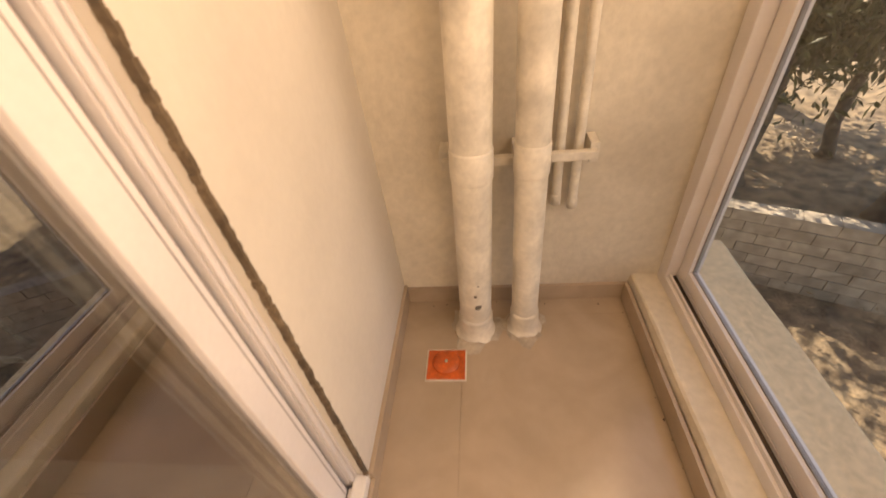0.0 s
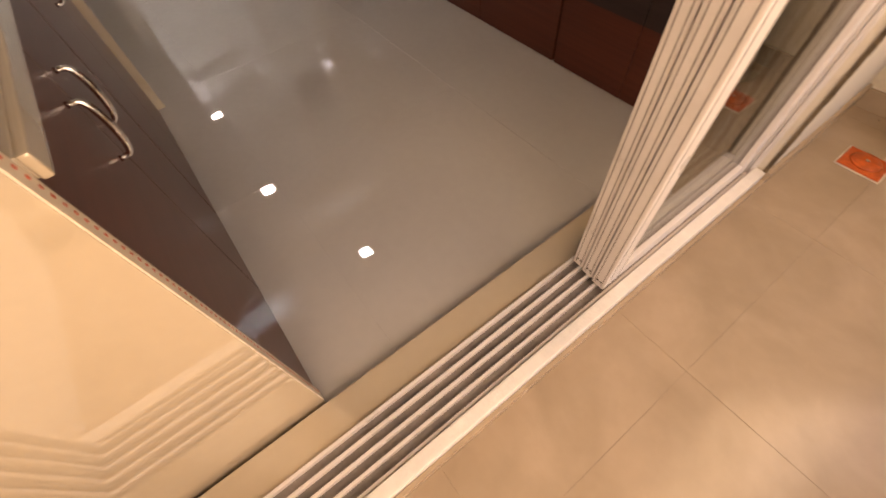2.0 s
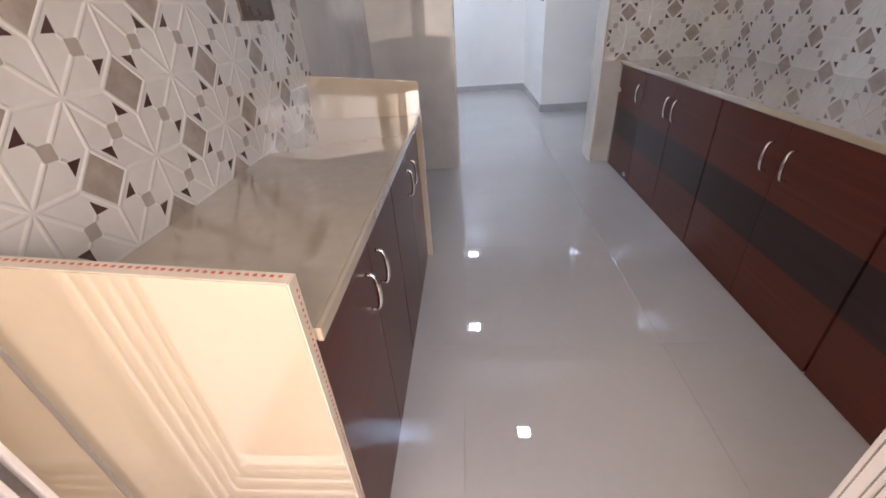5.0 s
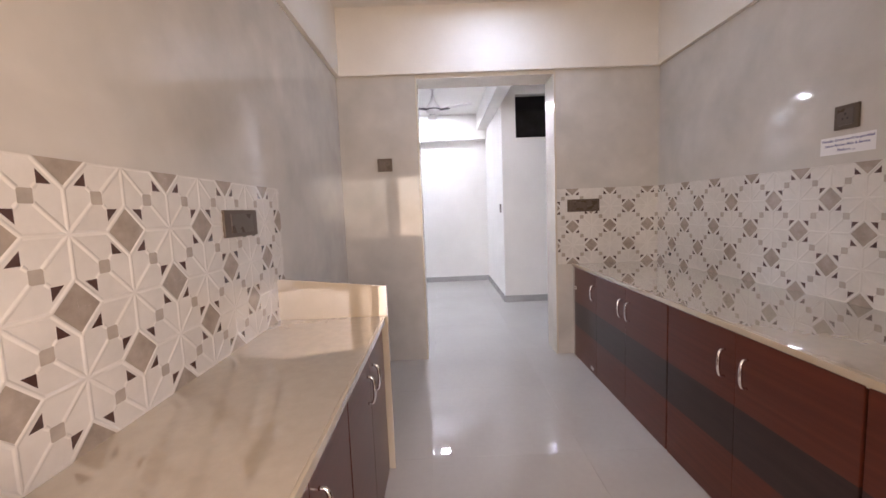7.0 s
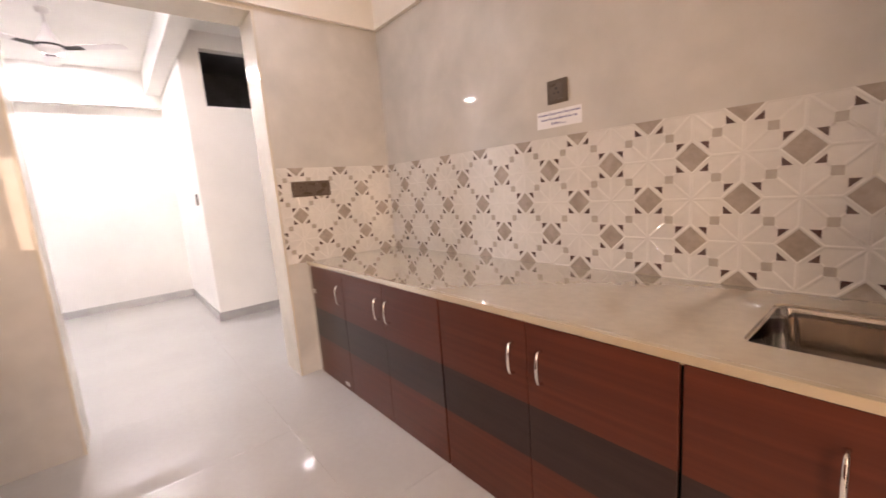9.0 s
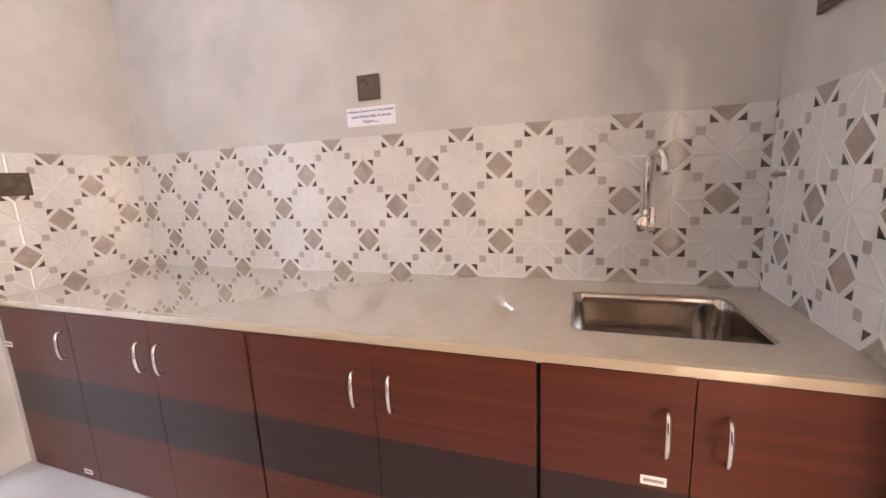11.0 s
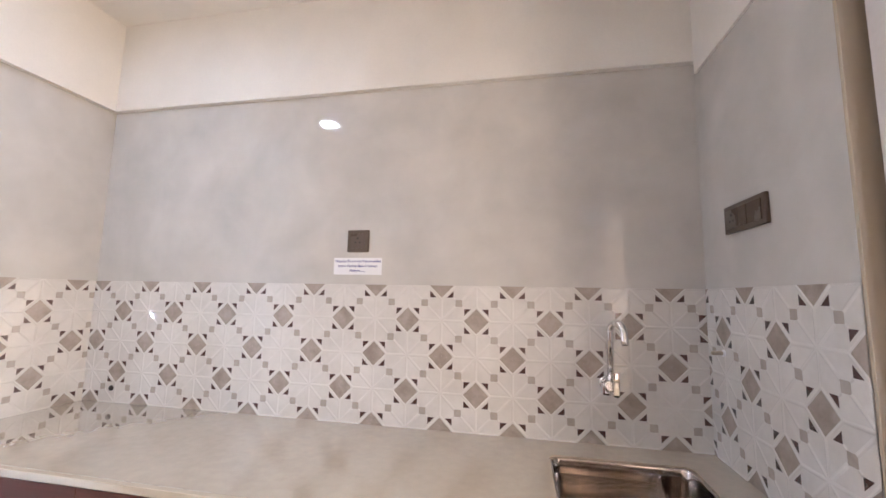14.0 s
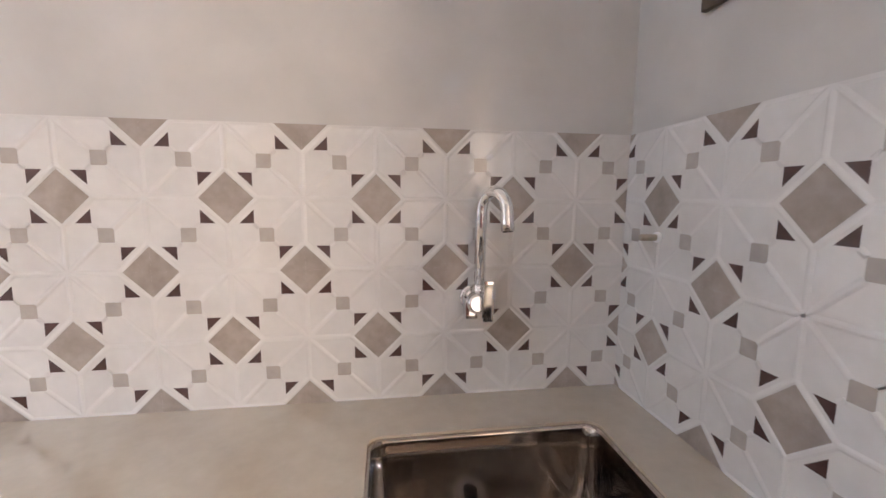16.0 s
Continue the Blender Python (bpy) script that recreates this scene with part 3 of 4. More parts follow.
rings = [[bm.verts.new(p) for p in rounded(-hx + d, hx - d, -hy + d, hy - d, r, z, 8)] for d, z, r in levels]
for a, b in zip(rings, rings[1:]):
    for i in range(len(a)):
        f = bm.faces.new((a[i], a[(i + 1) % len(a)], b[(i + 1) % len(a)], b[i]))
        f.smooth = True
bm.faces.new(rings[-1])
part("bowl", bm, M_STEEL, sink)
bm = bmesh.new()
tube(bm, [(0, 0.02, -0.1985), (0, 0.02, -0.195)], 0.042, 24)
tube(bm, [(0, 0.02, -0.195), (0, 0.02, -0.1935)], [0.036, 0.030], 24)
part("strainer", bm, M_CHROME, sink, "round chrome strainer")
part("strainer_cap", tube(bmesh.new(), [(0, 0.02, -0.1934), (0, 0.02, -0.190)], 0.016, 16), M_DARK, sink, "dark strainer grate")

# tap
tap = thing("sink_tap", "chrome wall-mounted swan-neck tap over the sink", "tap", (-0.410, 0, 1.050))
part("flange", tube(bmesh.new(), [(-0.006, -0.001, -0.006), (-0.006, -0.006, -0.006), (-0.006, -0.010, -0.006)], [0.031, 0.031, 0.026], 24), M_CHROME, tap)
part("body", tube(bmesh.new(), [(-0.006, -0.008, -0.006), (-0.006, -0.030, -0.006), (-0.006, -0.034, -0.006), (-0.006, -0.066, -0.006), (-0.006, -0.072, -0.006), (-0.006, -0.074, -0.006)], [0.020, 0.020, 0.0245, 0.0245, 0.022, 0.017], 24), M_CHROME, tap)
bm = boxes((-0.034, -0.066, -0.044, -0.002, -0.026, 0.006), bevel=0.009)
part("valve_body", bm, M_CHROME, tap)
part("collar", tube(bmesh.new(), [(0.002, -0.047, 0.012), (0.002, -0.047, 0.022), (0.002, -0.047, 0.034), (0.002, -0.047, 0.037)], [0.0175, 0.0175, 0.0155, 0.0125], 20), M_CHROME, tap)
bm = boxes((0.001, -0.090, -0.044, 0.027, -0.074, 0.052), bevel=0.007)
for v in bm.verts:
    v.co.y -= 0.010 * max(0.0, v.co.z) / 0.05
part("lever", bm, M_CHROME, tap)
pts = [(0.002, -0.047, 0.03), (0.003, -0.047, 0.205)] + [(0.003 + 0.020 * (1 - math.cos(radians(a))), -0.047 - 0.032 * (1 - math.cos(radians(a))), 0.205 + 0.042 * math.sin(radians(a))) for a in range(15, 181, 15)]
pts += [(0.044, -0.113, 0.180), (0.045, -0.115, 0.164)]
part("spout", tube(bmesh.new(), pts, [0.0135] * 2 + [0.0140] * (len(pts) - 4) + [0.0146, 0.0146], 18), M_CHROME, tap)
part("outlet", tube(bmesh.new(), [(0.045, -0.115, 0.1645), (0.0452, -0.1153, 0.161)], 0.0112, 16), M_DARK, tap, "dark aerator")
stub = thing("pipe_stub", "thin grey water outlet stub with a white ring", "pipe stub", (X_E, -0.130, 1.20))
part("ring", tube(bmesh.new(), [(-0.004, 0, 0), (-0.010, 0, 0), (-0.012, 0, 0)], [0.012, 0.012, 0.009], 14), M_PAPER, stub, "white plastic ring")
part("pipe", tube(bmesh.new(), [(-0.010, 0, 0), (-0.046, 0, 0), (-0.049, 0, 0)], [0.0075, 0.0075, 0.006], 12), M_CEMENT, stub)


grommet = thing("wall_grommet", "small dark plug in the tiled wall over the counter", "plug", (-2.91, -0.004, 0.871))
part("plug", tube(bmesh.new(), [(0, 0.002, 0), (0, -0.006, 0), (0, -0.008, 0)], [0.014, 0.014, 0.010], 14), M_DARK, grommet)

# ---- switch plates ----
def plate(name, label, wide, high, m, rockers):
    s = thing(name, label, "switch plate")
    part("cover", boxes((-wide / 2, -0.013, -high / 2, wide / 2, -0.0005, high / 2), bevel=0.004), M_BATH, s)
    for x0, x1, z0, z1 in rockers:
        part("rocker", boxes((x0, -0.0165, z0, x1, -0.0125, z1), bevel=0.0012), M_SWITCH, s)
    s.matrix_world = m
    return s


def socket_holes(s, x, z, r=0.004):
    bm = bmesh.new()
    for dx, dz, k in ((0, 0.013, 1.3), (-0.011, -0.008, 1), (0.011, -0.008, 1)):
        tube(bm, [(x + dx, -0.0163, z + dz), (x + dx, -0.0172, z + dz)], r * k, 10)
    part("socket", bm, M_DARK, s)


sw = plate("socket_plate", "square bronze plastic socket plate on the tiled wall", 0.108, 0.108, pose(-1.544, 0, 1.649), [(-0.036, 0.036, -0.036, 0.036)])
socket_holes(sw, 0, 0)
sw = plate("switch_plate", "long bronze plastic switch and socket plate beside the sink", 0.252, 0.098, pose(X_E, -0.334, 1.680, 0, 0, -90), [(-0.105, -0.03, -0.033, 0.033), (-0.026, 0.024, -0.033, 0.033), (0.028, 0.105, -0.033, 0.033)])
socket_holes(sw, -0.068, 0)
sw = plate("switch_plate", "long bronze plastic switch plate by the hall opening", 0.273, 0.105, pose(X_FAR - 0.0, -0.646, 1.296, 0, 0, 90), [(-0.115, -0.035, -0.036, 0.036), (-0.03, 0.03, -0.036, 0.036), (0.035, 0.115, -0.036, 0.036)])
socket_holes(sw, -0.075, 0)
sw = plate("switch_plate", "bronze plastic socket plate on the plain tiles", 0.122, 0.107, pose(X_FAR, -2.314, 1.697, 0, 0, 90), [(-0.045, -0.002, -0.036, 0.036), (0.002, 0.045, -0.036, 0.036)])
socket_holes(sw, 0.023, 0)
sw = plate("switch_plate", "long dark bronze switch plate above the short counter", 0.26, 0.105, pose(-1.315, Y_LEFT, 1.28, 0, 0, 180), [(-0.085, 0.085, -0.036, 0.036)])
sw = plate("switch_plate", "small dark switch plate on the white hall wall", 0.09, 0.12, pose(-5.32, HS, 1.30), [(-0.03, 0.03, -0.04, 0.04)])

# ---- ceiling lights ----
def led(x, y, size, m, z=Z_CEIL, label="square white recessed LED ceiling panel, lit"):
    s = thing("ceiling_light", label, "ceiling light", (x, y, z), "square ceiling lights")
    h = size / 2
    part("frame", boxes((-h - 0.012, -h - 0.012, -0.010, h + 0.012, -h, 0.0), (-h - 0.012, h, -0.010, h + 0.012, h + 0.012, 0.0), (-h - 0.012, -h, -0.010, -h, h, 0.0), (h, -h, -0.010, h + 0.012, h, 0.0)), M_PVC, s)
    part("diffuser", boxes((-h, -h, -0.007, h, h, -0.001)), m, s)


led(-2.49, -1.41, 0.13, M_LED)
led(-4.245, -1.93, 0.15, M_LEDHALL)
led(-6.35, -1.925, 0.15, M_LEDHALL)
led(-4.25, 0.51, 0.08, M_LEDHALL)
led(-4.27, -4.2, 0.15, M_LEDHALL)
led(-6.38, -4.2, 0.15, M_LEDHALL)

# ---- pattern tiles ----
HD, SQ, TRI = 0.059, 0.0155, 0.030
A = P / 2


def ridge(bm, a, b, w=0.0125, h=0.0016, mi=1):
    a, b = Vector(a), Vector(b)
    d = (b - a).normalized()
    s = Vector((-d.y, d.x)) * w / 2
    f = 0.3
    lo = [bm.verts.new((p.x, -0.004, p.y)) for p in (a + s, a - s, b - s, b + s)]
    hi = [bm.verts.new((p.x, -0.004 - h, p.y)) for p in (a + s * f, a - s * f, b - s * f, b + s * f)]
    for i in range(4):
        bm.faces.new((lo[i], lo[(i + 1) % 4], hi[(i + 1) % 4], hi[i])).material_index = mi
    bm.faces.new(hi).material_index = mi


def chip(bm, pts, mi, y=-0.0043):
    """A glazed field standing a little proud of the tile."""
    top = [bm.verts.new((x, y, z)) for x, z in pts]
    low = [bm.verts.new((x, -0.0039, z)) for x, z in pts]
    bm.faces.new(top).material_index = mi
    for i in range(len(pts)):
        j = (i + 1) % len(pts)
        bm.faces.new((top[i], top[j], low[j], low[i])).material_index = mi


def pattern_tile(x0, x1):
    """One square tile with a diamond in its middle and stars at its edges, cut to x0..x1."""
    bm = bmesh.new()
    e = 0.00003
    box(bm, -A + e, -0.004, e, A - e, 0.0, P - e)
    rows = []
    for cxx, cz in ((0, A), (-A, 0), (A, 0), (-A, P), (A, P)):
        chip(bm, [(cxx + HD, cz), (cxx, cz + HD), (cxx - HD, cz), (cxx, cz - HD)], 2)
        o = HD * 0.93
        for sx in (-1, 1):
            for sz in (-1, 1):
                chip(bm, [(cxx + sx * o, cz + sz * o), (cxx + sx * (o - TRI), cz + sz * o), (cxx + sx * o, cz + sz * (o - TRI))], 3, -0.0042)
                ridge(bm, (cxx + sx * (HD + 0.004), cz), (cxx, cz + sz * (HD + 0.004)), 0.0115, 0.0015)
    for sx in (-1, 1):
        for sz in (-1, 1):
            qx, qz = sx * A / 2, A + sz * A / 2
            chip(bm, [(qx - SQ, qz - SQ), (qx + SQ, qz - SQ), (qx + SQ, qz + SQ), (qx - SQ, qz + SQ)], 4, -0.0042)
    for cxx, cz in ((-A, A), (A, A), (0, 0), (0, P)):
        for k in range(8):
            a = radians(45 * k)
            r = A - HD - 0.004 if k % 2 == 0 else A / 2 * math.sqrt(2) - SQ * 1.3
            ridge(bm, (cxx, cz), (cxx + r * math.cos(a), cz + r * math.sin(a)))
        for sx in (-1, 1):
            for sz in (-1, 1):
                qx, qz = cxx + sx * A / 2, cz + sz * A / 2
                ridge(bm, (qx - sx * SQ, qz + sz * SQ), (qx - sx * SQ * 1.6, cz + sz * (A - HD * 0.95)), 0.010, 0.0014)
                ridge(bm, (qx + sx * SQ, qz - sz * SQ), (cxx + sx * (A - HD * 0.95), qz - sz * SQ * 1.6), 0.010, 0.0014)
    for co, no in (((x0 + e, 0, 0), (-1, 0, 0)), ((x1 - e, 0, 0), (1, 0, 0)), ((0, 0, e), (0, 0, -1)), ((0, 0, P - e), (0, 0, 1))):
        bmesh.ops.bisect_plane(bm, geom=bm.verts[:] + bm.edges[:] + bm.faces[:], plane_co=co, plane_no=no, clear_outer=True)
    return mesh_of("tile", bm, [M_STAR, M_RIDGE, M_TAUPE, M_BROWN, M_SQUARE])


tile_meshes = {}


def pattern_band(name, label, m, first, u0, u1):
    """Two courses of pattern tiles from u0 to u1 along a wall; first: the middle of one of them."""
    band = tagged(new(name), label, "tiles", kind="structure")
    band.matrix_world = m
    n = math.floor((u0 - first) / P + 0.5)
    c = first + n * P
    while c - A < u1 - 0.004:
        cut = (round(max(-A, u0 - c), 4), round(min(A, u1 - c), 4))
        if cut[1] - cut[0] > 0.004:
            if cut not in tile_meshes:
                tile_meshes[cut] = pattern_tile(*cut)
            for row in range(2):
                t = new("tile", tile_meshes[cut])
                t.parent = band
                t.location = (c, 0, row * P)
        c += P
    return band


pattern_band("wall_tiles_north", "white relief tiles with taupe diamonds over the sink counter", pose(0, -0.0005, C), 0.0, X_FAR, X_E - 0.006)
pattern_band("wall_tiles_east", "white relief tiles with taupe diamonds beside the sink", pose(X_E - 0.0005, 0, C, 0, 0, -90), 0.130, 0.001, -DOOR_R)
pattern_band("wall_tiles_west", "white relief tiles with taupe diamonds by the hall opening", pose(X_FAR + 0.0005, 0, C, 0, 0, 90), -0.90, -0.868, -0.006)
pattern_band("wall_tiles_south", "white relief tiles with taupe diamonds over the short counter", pose(0, Y_LEFT + 0.0005, C, 0, 0, 180), 0.737, 0.135, 1.72)

# ---- pipes and drain on the balcony ----
def pipe(x, y, r, label, group, lean):
    p = thing("drain_pipe", label, "pipe", (x, y, BZ), group)
    part("barrel", tube(bmesh.new(), [(0, 0, 0.05), (0, 0, 0.053), (0, 0, 0.62), (0, 0, 2.615), (0, 0, 2.62)], r, 28), M_PIPE, p)
    part("coupling", tube(bmesh.new(), [(0, 0, 0.60), (0, 0, 0.602), (0, 0, 0.606), (0, 0, 0.679), (0, 0, 0.683), (0, 0, 0.685)], [r, r + 0.002, r + 0.003, r + 0.003, r + 0.002, r], 28), M_PIPE, p)
    part("base_socket", tube(bmesh.new(), [(0, 0, 0.0), (0, 0, 0.004), (0, 0, 0.014), (0, 0, 0.022), (0, 0, 0.05), (0, 0, 0.08), (0, 0, 0.086), (0, 0, 0.09)], [r + 0.020, r + 0.018, r + 0.011, r + 0.006, r + 0.005, r + 0.005, r + 0.004, r], 28), M_PIPE, p, "lumpy painted base socket")
    p.rotation_euler = (0, radians(lean), 0)
    return p


p = pipe(0.431, -0.262, 0.052, "thick cream painted plastic drain pipe up the wall", "balcony drain pipes", 1.8)
for a, z, w in ((-80, 0.165, 0.011), (-88, 0.215, 0.006), (-78, 0.26, 0.003), (-72, 0.17, 0.006)):
    c = Vector((math.cos(radians(a)) * 0.0525, math.sin(radians(a)) * 0.0525, z))
    bm = bmesh.new()
    tube(bm, [c * Vector((0.985, 0.985, 1)), c], [w, w * 0.8], 7)
    part("paint_chip", bm, M_BARK, p, "dark chipped spot in the paint")
pipe(0.595, -0.252, 0.042, "cream painted plastic drain pipe up the wall", "balcony drain pipes", 0.4)
for x, z in ((0.684, 0.415), (0.732, 0.40)):
    p = thing("water_pipe", "thin cream painted water pipe ending above the floor", "pipe", (x, -0.150, z), "thin water pipes")
    part("barrel", tube(bmesh.new(), [(0, 0, 0.004), (0, 0, 0.008), (0, 0, 0.6), (0, 0, 2.59 - z), (0, 0, 2.6 - z)], 0.013, 14), M_PIPE, p)
    part("cap", tube(bmesh.new(), [(0, 0, 0), (0, 0, 0.03), (0, 0, 0.034)], [0.015, 0.015, 0.013], 14), M_PIPE, p)
cl = thing("pipe_clamp", "cream painted pipe clamp rail across the pipes", "clamp", (0.57, BY, 0.59))
part("bar", boxes((-0.20, -0.085, -0.012, 0.20, -0.065, 0.012), bevel=0.003), M_PIPE, cl)
for x in (-0.195, 0.0, 0.195):
    part("bracket", boxes((x - 0.012, -0.066, -0.028, x + 0.012, -0.001, 0.028), bevel=0.004), M_PIPE, cl)
dr = thing("floor_drain", "orange-red square plastic floor drain cover", "drain cover", (0.335, -0.410, BZ))
part("rim", boxes((-0.066, -0.059, 0.0003, 0.066, 0.059, 0.003)), M_PIPE, dr, "pale cement rim")
part("cover", boxes((-0.061, -0.054, 0.0031, 0.061, 0.054, 0.006), bevel=0.0012), M_ORANGE, dr)
part("dome", tube(bmesh.new(), [(0, 0.008, 0.006), (0, 0.008, 0.010), (0, 0.008, 0.0115)], [0.046, 0.042, 0.02], 24), M_ORANGE, dr)
part("screw", tube(bmesh.new(), [(0, 0.008, 0.0115), (0, 0.008, 0.0135)], 0.006, 10), M_CHROME, dr)

def splat(bm, x, y, r, z, h, seed, flat=0.55):
    """A low uneven mound with a ragged outline."""
    rnd = random.Random(seed)
    n = 22
    k0, k1 = rnd.uniform(0, 6), rnd.uniform(0, 6)
    ring = [r * (1 + 0.22 * math.sin(3 * 6.283 * i / n + k0) + 0.12 * math.sin(7 * 6.283 * i / n + k1) + rnd.uniform(-0.08, 0.08)) for i in range(n)]
    rows = []
    for q, hz in ((1.0, 0.0), (0.86, 0.55), (flat, 1.0)):
        rows.append([bm.verts.new((x + ring[i] * q * math.cos(6.283 * i / n), y + ring[i] * q * math.sin(6.283 * i / n), z + h * hz * rnd.uniform(0.75, 1.1))) for i in range(n)])
    for p, q in zip(rows, rows[1:]):
        for i in range(n):
            bm.faces.new((p[i], p[(i + 1) % n], q[(i + 1) % n], q[i])).smooth = True
    bm.faces.new(rows[-1])
    return bm


for x, y, r, k in ((0.431, -0.268, 0.088, 1), (0.595, -0.258, 0.074, 2)):
    ob = structure("trim_pipe_mortar", splat(bmesh.new(), x, y, r, BZ, 0.010, k), M_CEMENT, "ragged cement collar smeared round a pipe foot")
bm = bmesh.new()
rnd = random.Random(12)
for k in range(28):
    side = rnd.random()
    if side < 0.5:
        x, y = BX1 - 0.014 - abs(rnd.gauss(0, 0.004)), rnd.uniform(-1.6, -0.2)
    else:
        x, y = rnd.uniform(BX0 + 0.02, BX1 - 0.03), BY - 0.016 - abs(rnd.gauss(0, 0.03))
    splat(bm, x, y, rnd.uniform(0.0012, 0.0035), BZ, 0.0012, 100 + k)
tagged(part("floor_dirt", bm, M_GRIME), "dark crumbs of dirt along the balcony floor edges", "dirt", kind="stuff")

# ---- ceiling fan in the hall ----
fan = thing("ceiling_fan", "white three-bladed ceiling fan with dark blade brackets", "fan", (-5.17, -1.9, Z_CEIL))
part("canopy", tube(bmesh.new(), [(0, 0, 0), (0, 0, -0.03), (0, 0, -0.045)], [0.05, 0.045, 0.012], 20), M_PVC, fan)
part("rod", tube(bmesh.new(), [(0, 0, -0.04), (0, 0, -0.14)], 0.011, 12), M_PVC, fan)
part("motor", tube(bmesh.new(), [(0, 0, -0.12), (0, 0, -0.18), (0, 0, -0.24), (0, 0, -0.28), (0, 0, -0.295)], [0.016, 0.032, 0.065, 0.095, 0.10], 28), M_PVC, fan, "flared white motor housing")
part("trim_ring", tube(bmesh.new(), [(0, 0, -0.295), (0, 0, -0.310)], 0.103, 28), M_DARK, fan, "dark ring")
part("bowl", tube(bmesh.new(), [(0, 0, -0.310), (0, 0, -0.335), (0, 0, -0.352), (0, 0, -0.358)], [0.098, 0.085, 0.05, 0.015], 28), M_PVC, fan)
for k in range(3):
    bl = part("blade", boxes((0.20, -0.058, -0.309, 0.56, 0.058, -0.303), bevel=0.0025), M_PVC, fan)
    bl.rotation_euler = (0, 0, radians(62 + 120 * k))
    part("bracket", boxes((0.09, -0.030, -0.312, 0.235, 0.030, -0.3095), (0.09, 0.030, -0.318, 0.235, 0.040, -0.304)), M_DARK, bl, "dark metal blade bracket")

# ---- paper notice, tags ----
note = thing("paper_note", "white printed paper notice stuck under the socket", "notice", (-1.545, -0.0012, 1.527))
part("sheet", boxes((-0.124, -0.0006, -0.041, 0.124, 0, 0.041)), M_PAPER, note)


def writing(words, size, m, material, parent, name="text"):
    cu = bpy.data.curves.new(name, "FONT")
    cu.body, cu.size, cu.offset, cu.align_x, cu.align_y = words, size, 0.0004, "CENTER", "CENTER"
    tmp = bpy.data.objects.new(name, cu)
    me = bpy.data.meshes.new_from_object(tmp)
    bpy.data.objects.remove(tmp)
    me.materials.append(material)
    ob = new(name, me)
    ob.parent = parent
    ob.matrix_local = m
    return ob


for i, w in enumerate(("Wooden Doors won't be provided", "below Kitchen Main & Service", "Platform.......")):
    writing(w, 0.0165, pose(0, -0.0009, 0.024 - 0.023 * i, 90), M_INK, note)
for x, z in ((-0.468, 0.505), (-3.03, 0.60), (-2.665, 0.04)):
    tg = thing("paper_tag", "small white paper tag stuck on the cabinet door", "tag", (x, R_FRONT - 0.0006, z), "paper tags")
    part("sheet", boxes((-0.028, -0.0004, -0.012, 0.028, 0, 0.012)), M_PAPER, tg)
    part("print", boxes((-0.022, -0.0008, -0.004, 0.022, -0.0005, 0.004)), M_TAUPE, tg)

# ---- outside ----
GZ = -2.55
bm = bmesh.new()
N = 60
grid = bmesh.ops.create_grid(bm, x_segments=N, y_segments=N, size=1)
for v in bm.verts:
    x, y = v.co.x, v.co.y
    r = max(abs(x), abs(y))
    k = 12 * r + 60000 * max(0, r - 0.7) ** 3
    v.co.x, v.co.y = x / max(r, 1e-6) * k + 6, y / max(r, 1e-6) * k + 1
    v.co.z = GZ + 0.10 * noise.noise(Vector((v.co.x * 0.8, v.co.y * 0.8, 0))) if k < 30 else GZ
structure("ground", bm, M_EARTH, "dry brown earth yard with leaf litter outside")
structure("facade", boxes((0.13, -9, -3.3, 1.14, YS - 0.15, 6), (0.13, BY + 0.2, -3.3, 1.14, 9, 6), (0.13, YS - 0.15, -3.3, 1.14, BY + 0.2, -0.3), (0.13, YS - 0.15, 2.75, 1.14, BY + 0.2, 6)), M_PLASTER, "cream plastered outer wall of the building")
bw = thing("boundary_wall", "low grey concrete block boundary wall", "wall", (3.19, 2.74, GZ), kind="structure")
bw.rotation_euler = (0, 0, radians(-116.7))
part("core", boxes((0.03, -3, -0.1, 0.17, 8, 0.94)), M_MORTAR, bw)
blk = mesh_of("block", boxes((0.0, 0.003, 0.003, 0.2, 0.297, 0.132), bevel=0.006), M_BLOCK)
for r in range(7):
    for i in range(36):
        b = new("block", blk)
        b.parent = bw
        b.location = (random.uniform(-0.006, 0.006), -3 + i * 0.3 + (0.15 if r % 2 else 0), r * 0.135)


def leaf_cloud(centre, spread, count, size, rnd):
    vs, fs = [], []
    for _ in range(count):
        d = Vector((rnd.gauss(0, 1), rnd.gauss(0, 1), rnd.gauss(0, 0.8))) * spread * 0.5
        p = Vector(centre) + d
        q = Euler((rnd.uniform(0, 6.3), rnd.uniform(0, 6.3), rnd.uniform(0, 6.3))).to_matrix()
        s = size * rnd.uniform(0.6, 1.3)
        i = len(vs)
        vs += [tuple(p + q @ Vector(c)) for c in ((-s, 0, 0), (0, s * 0.32, 0.1 * s), (s, 0, 0), (0, -s * 0.32, 0.1 * s))]
        fs.append((i, i + 1, i + 2, i + 3))
    return vs, fs


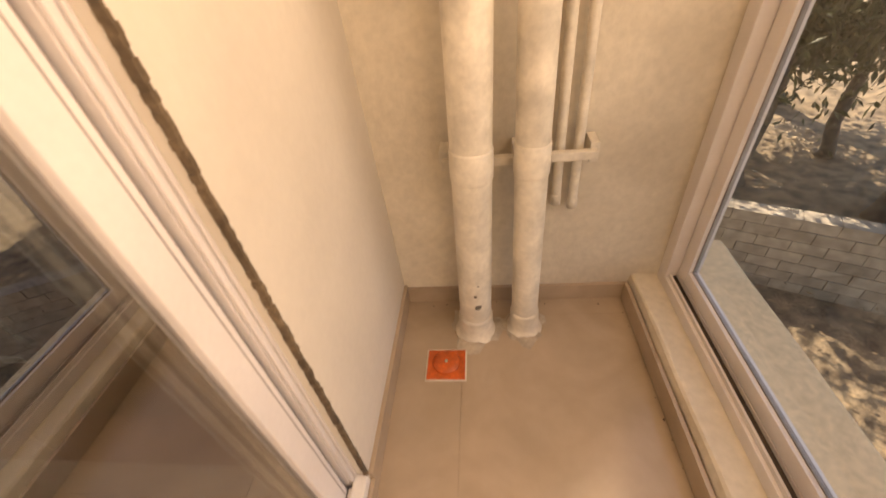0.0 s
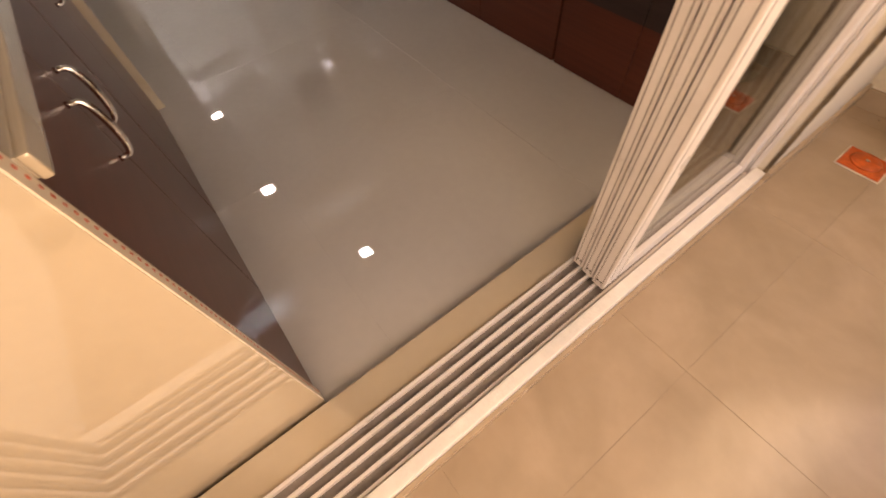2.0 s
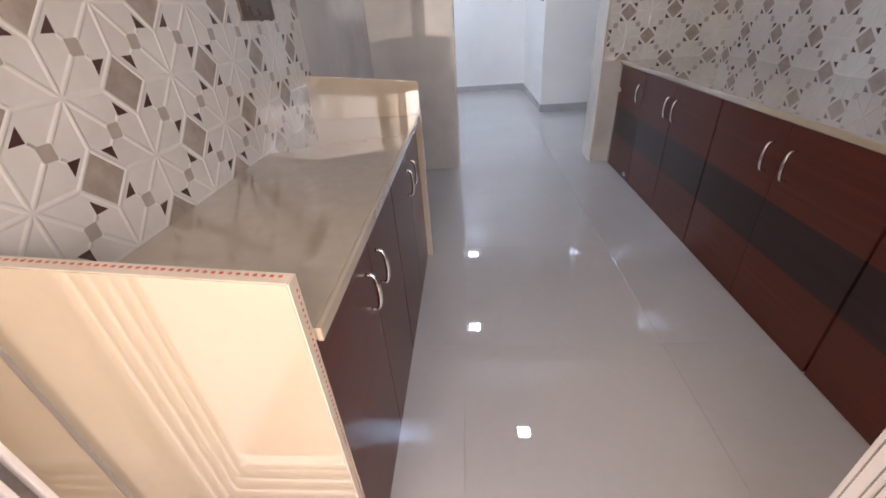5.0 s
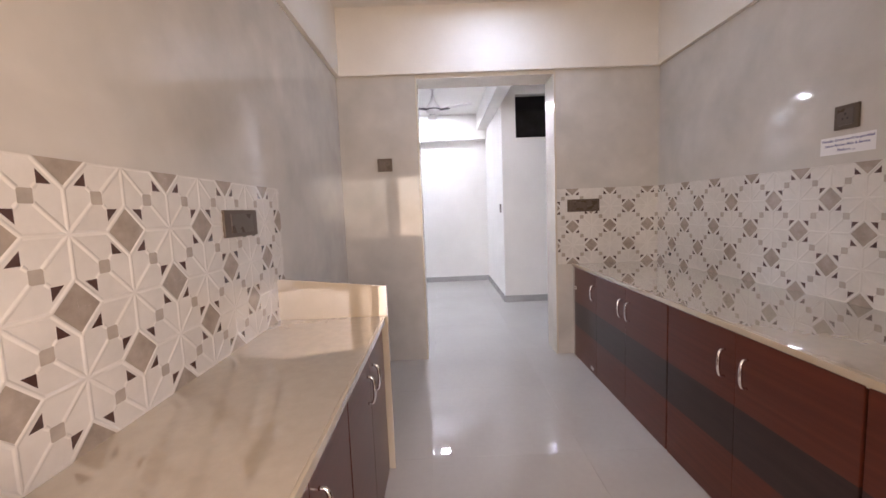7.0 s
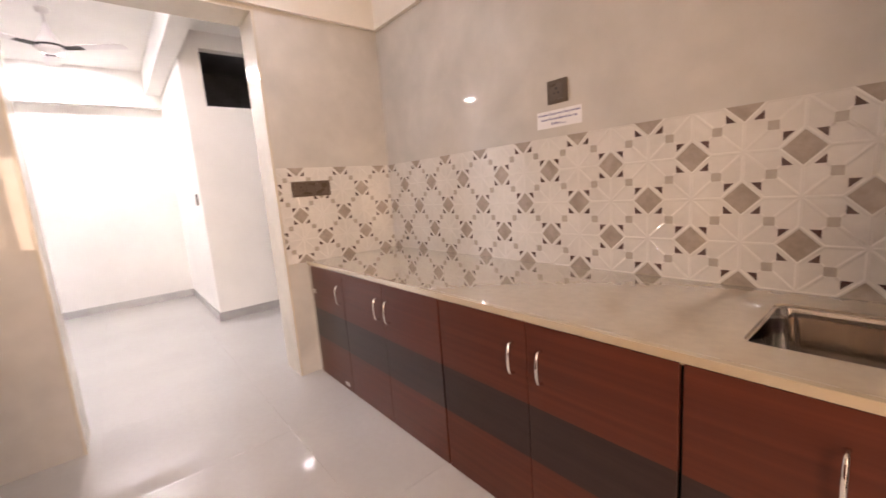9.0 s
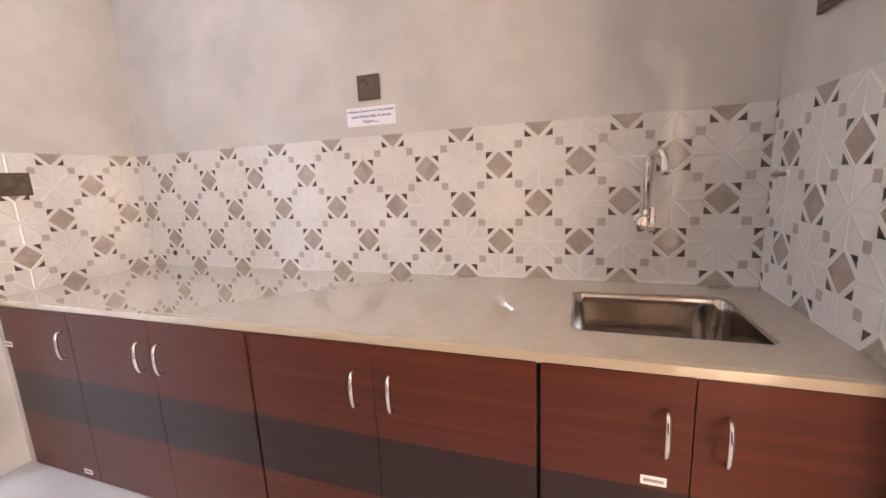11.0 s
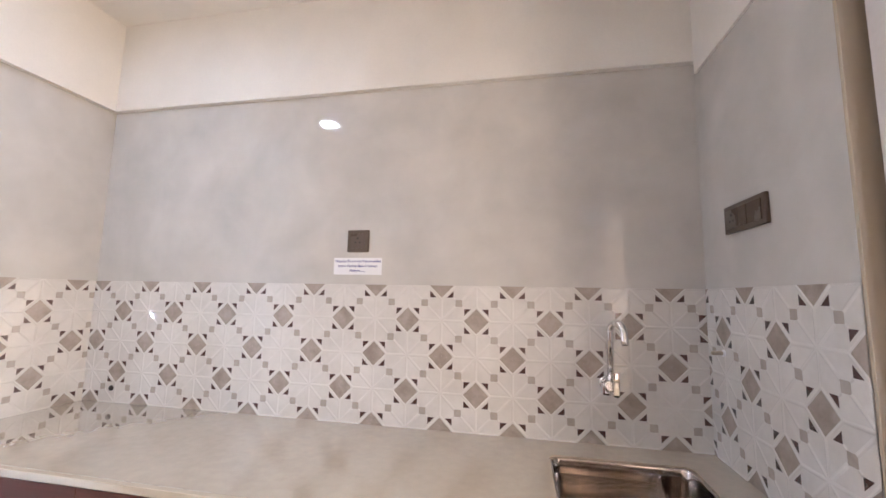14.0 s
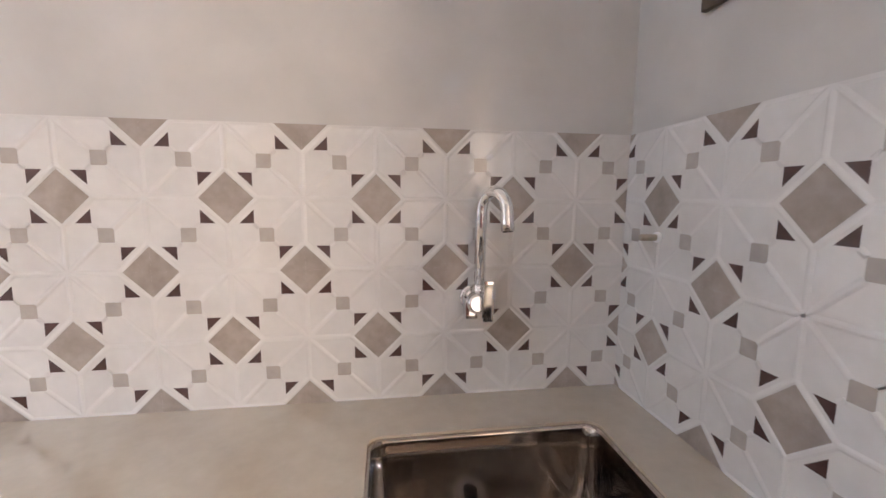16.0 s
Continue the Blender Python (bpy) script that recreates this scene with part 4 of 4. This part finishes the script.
def tree(x, y, height, radius, lean, seed):
    rnd = random.Random(seed)
    t = thing("tree", "tall grey-barked tree with sparse dusty leaves in the yard", "tree", (x, y, GZ), "yard trees")
    top = Vector((lean[0], lean[1], height))
    pts = [top * k + Vector((rnd.uniform(-.06, .06), rnd.uniform(-.06, .06), 0)) * (k > 0) for k in (0, .03, .15, .35, .6, 1)]
    part("trunk", tube(bmesh.new(), pts, [radius * 1.5, radius * 1.15, radius, radius * .9, radius * .75, radius * .4], 14), M_BARK, t)
    vs, fs = [], []
    for k in range(11):
        a, b = rnd.uniform(0, 6.28), rnd.uniform(0.35, 0.95)
        st = top * b
        en = st + Vector((math.cos(a), math.sin(a), rnd.uniform(-0.1, 0.7))) * rnd.uniform(0.9, 2.2)
        mid = (st + en) / 2 + Vector((0, 0, rnd.uniform(-.1, .3)))
        part("limb", tube(bmesh.new(), [st, mid, en], [radius * .35, radius * .22, radius * .06], 8), M_BARK, t)
        for c, s in ((en, 0.8), (mid, 0.5)):
            v2, f2 = leaf_cloud(c, s, 260, 0.08, rnd)
            o = len(vs)
            vs += v2
            fs += [tuple(i + o for i in f) for f in f2]
    me = bpy.data.meshes.new("crown")
    me.from_pydata(vs, [], fs)
    me.materials.append(M_LEAF)
    cr = new("crown", me)
    cr.parent = t


tree(4.2, 4.6, 7.0, 0.19, (0.5, 0.3), 3)
tree(5.6, 3.4, 5.5, 0.16, (0.2, -0.6), 5)
tree(6.4, 7.6, 8.0, 0.2, (0.2, -0.4), 8)
tree(7.8, 4.4, 7.0, 0.15, (0.5, 0.2), 11)
tree(4.9, 5.6, 4.2, 0.10, (0.2, 0.2), 17)
tree(6.0, 5.2, 3.6, 0.09, (-0.3, 0.1), 21)
tree(3.3, 6.2, 5.0, 0.12, (0.3, -0.2), 25)
vs, fs = [], []
rnd = random.Random(4)
for k in range(150):
    v2, f2 = leaf_cloud((rnd.uniform(1.6, 9), rnd.uniform(-4, 10), GZ + 0.1), 0.9, 60, 0.05, rnd)
    o = len(vs)
    vs += [(v[0], v[1], max(GZ + 0.02, GZ + 0.1 + (v[2] - GZ) * 0.08)) for v in v2]
    fs += [tuple(i + o for i in f) for f in f2]
me = bpy.data.meshes.new("leaf_litter")
me.from_pydata(vs, [], fs)
me.materials.append(M_DRYLEAF)
tagged(new("leaf_litter", me), "dry brown fallen leaves on the yard", "leaves", kind="stuff")

# ---- floor tiles, last ----
def floor_tiles(name, label, x0, x1, y0, y1, size, ox, oy, z, material, joint):
    fl = tagged(new(name), label, "floor", kind="structure")
    cache = {}
    ix = math.floor((x0 - ox) / size)
    while ox + ix * size < x1:
        iy = math.floor((y0 - oy) / size)
        while oy + iy * size < y1:
            a, b = max(x0, ox + ix * size), min(x1, ox + (ix + 1) * size)
            c, d = max(y0, oy + iy * size), min(y1, oy + (iy + 1) * size)
            if b - a > 0.01 and d - c > 0.01:
                key = (round(b - a, 4), round(d - c, 4))
                if key not in cache:
                    cache[key] = mesh_of("floor_tile", boxes((joint / 2, joint / 2, -0.0025, key[0] - joint / 2, key[1] - joint / 2, 0.0), bevel=0.0006), material)
                t = new("floor_tile", cache[key])
                t.parent = fl
                t.location = (a, c, z)
            iy += 1
        ix += 1
    return fl


floor_tiles("floor", "polished off-white vitrified tile floor of kitchen and hall", HX, -0.09, -6.0, 1.3, 0.8, -0.09, -1.963, 0.0, M_FLOOR, 0.0006)
floor_tiles("floor_balcony_tiles", "matt beige ceramic tile floor of the balcony", BX0, BX1, YS, BY, 0.61, 0.386, -0.815, BZ, M_BALC, 0.0007)
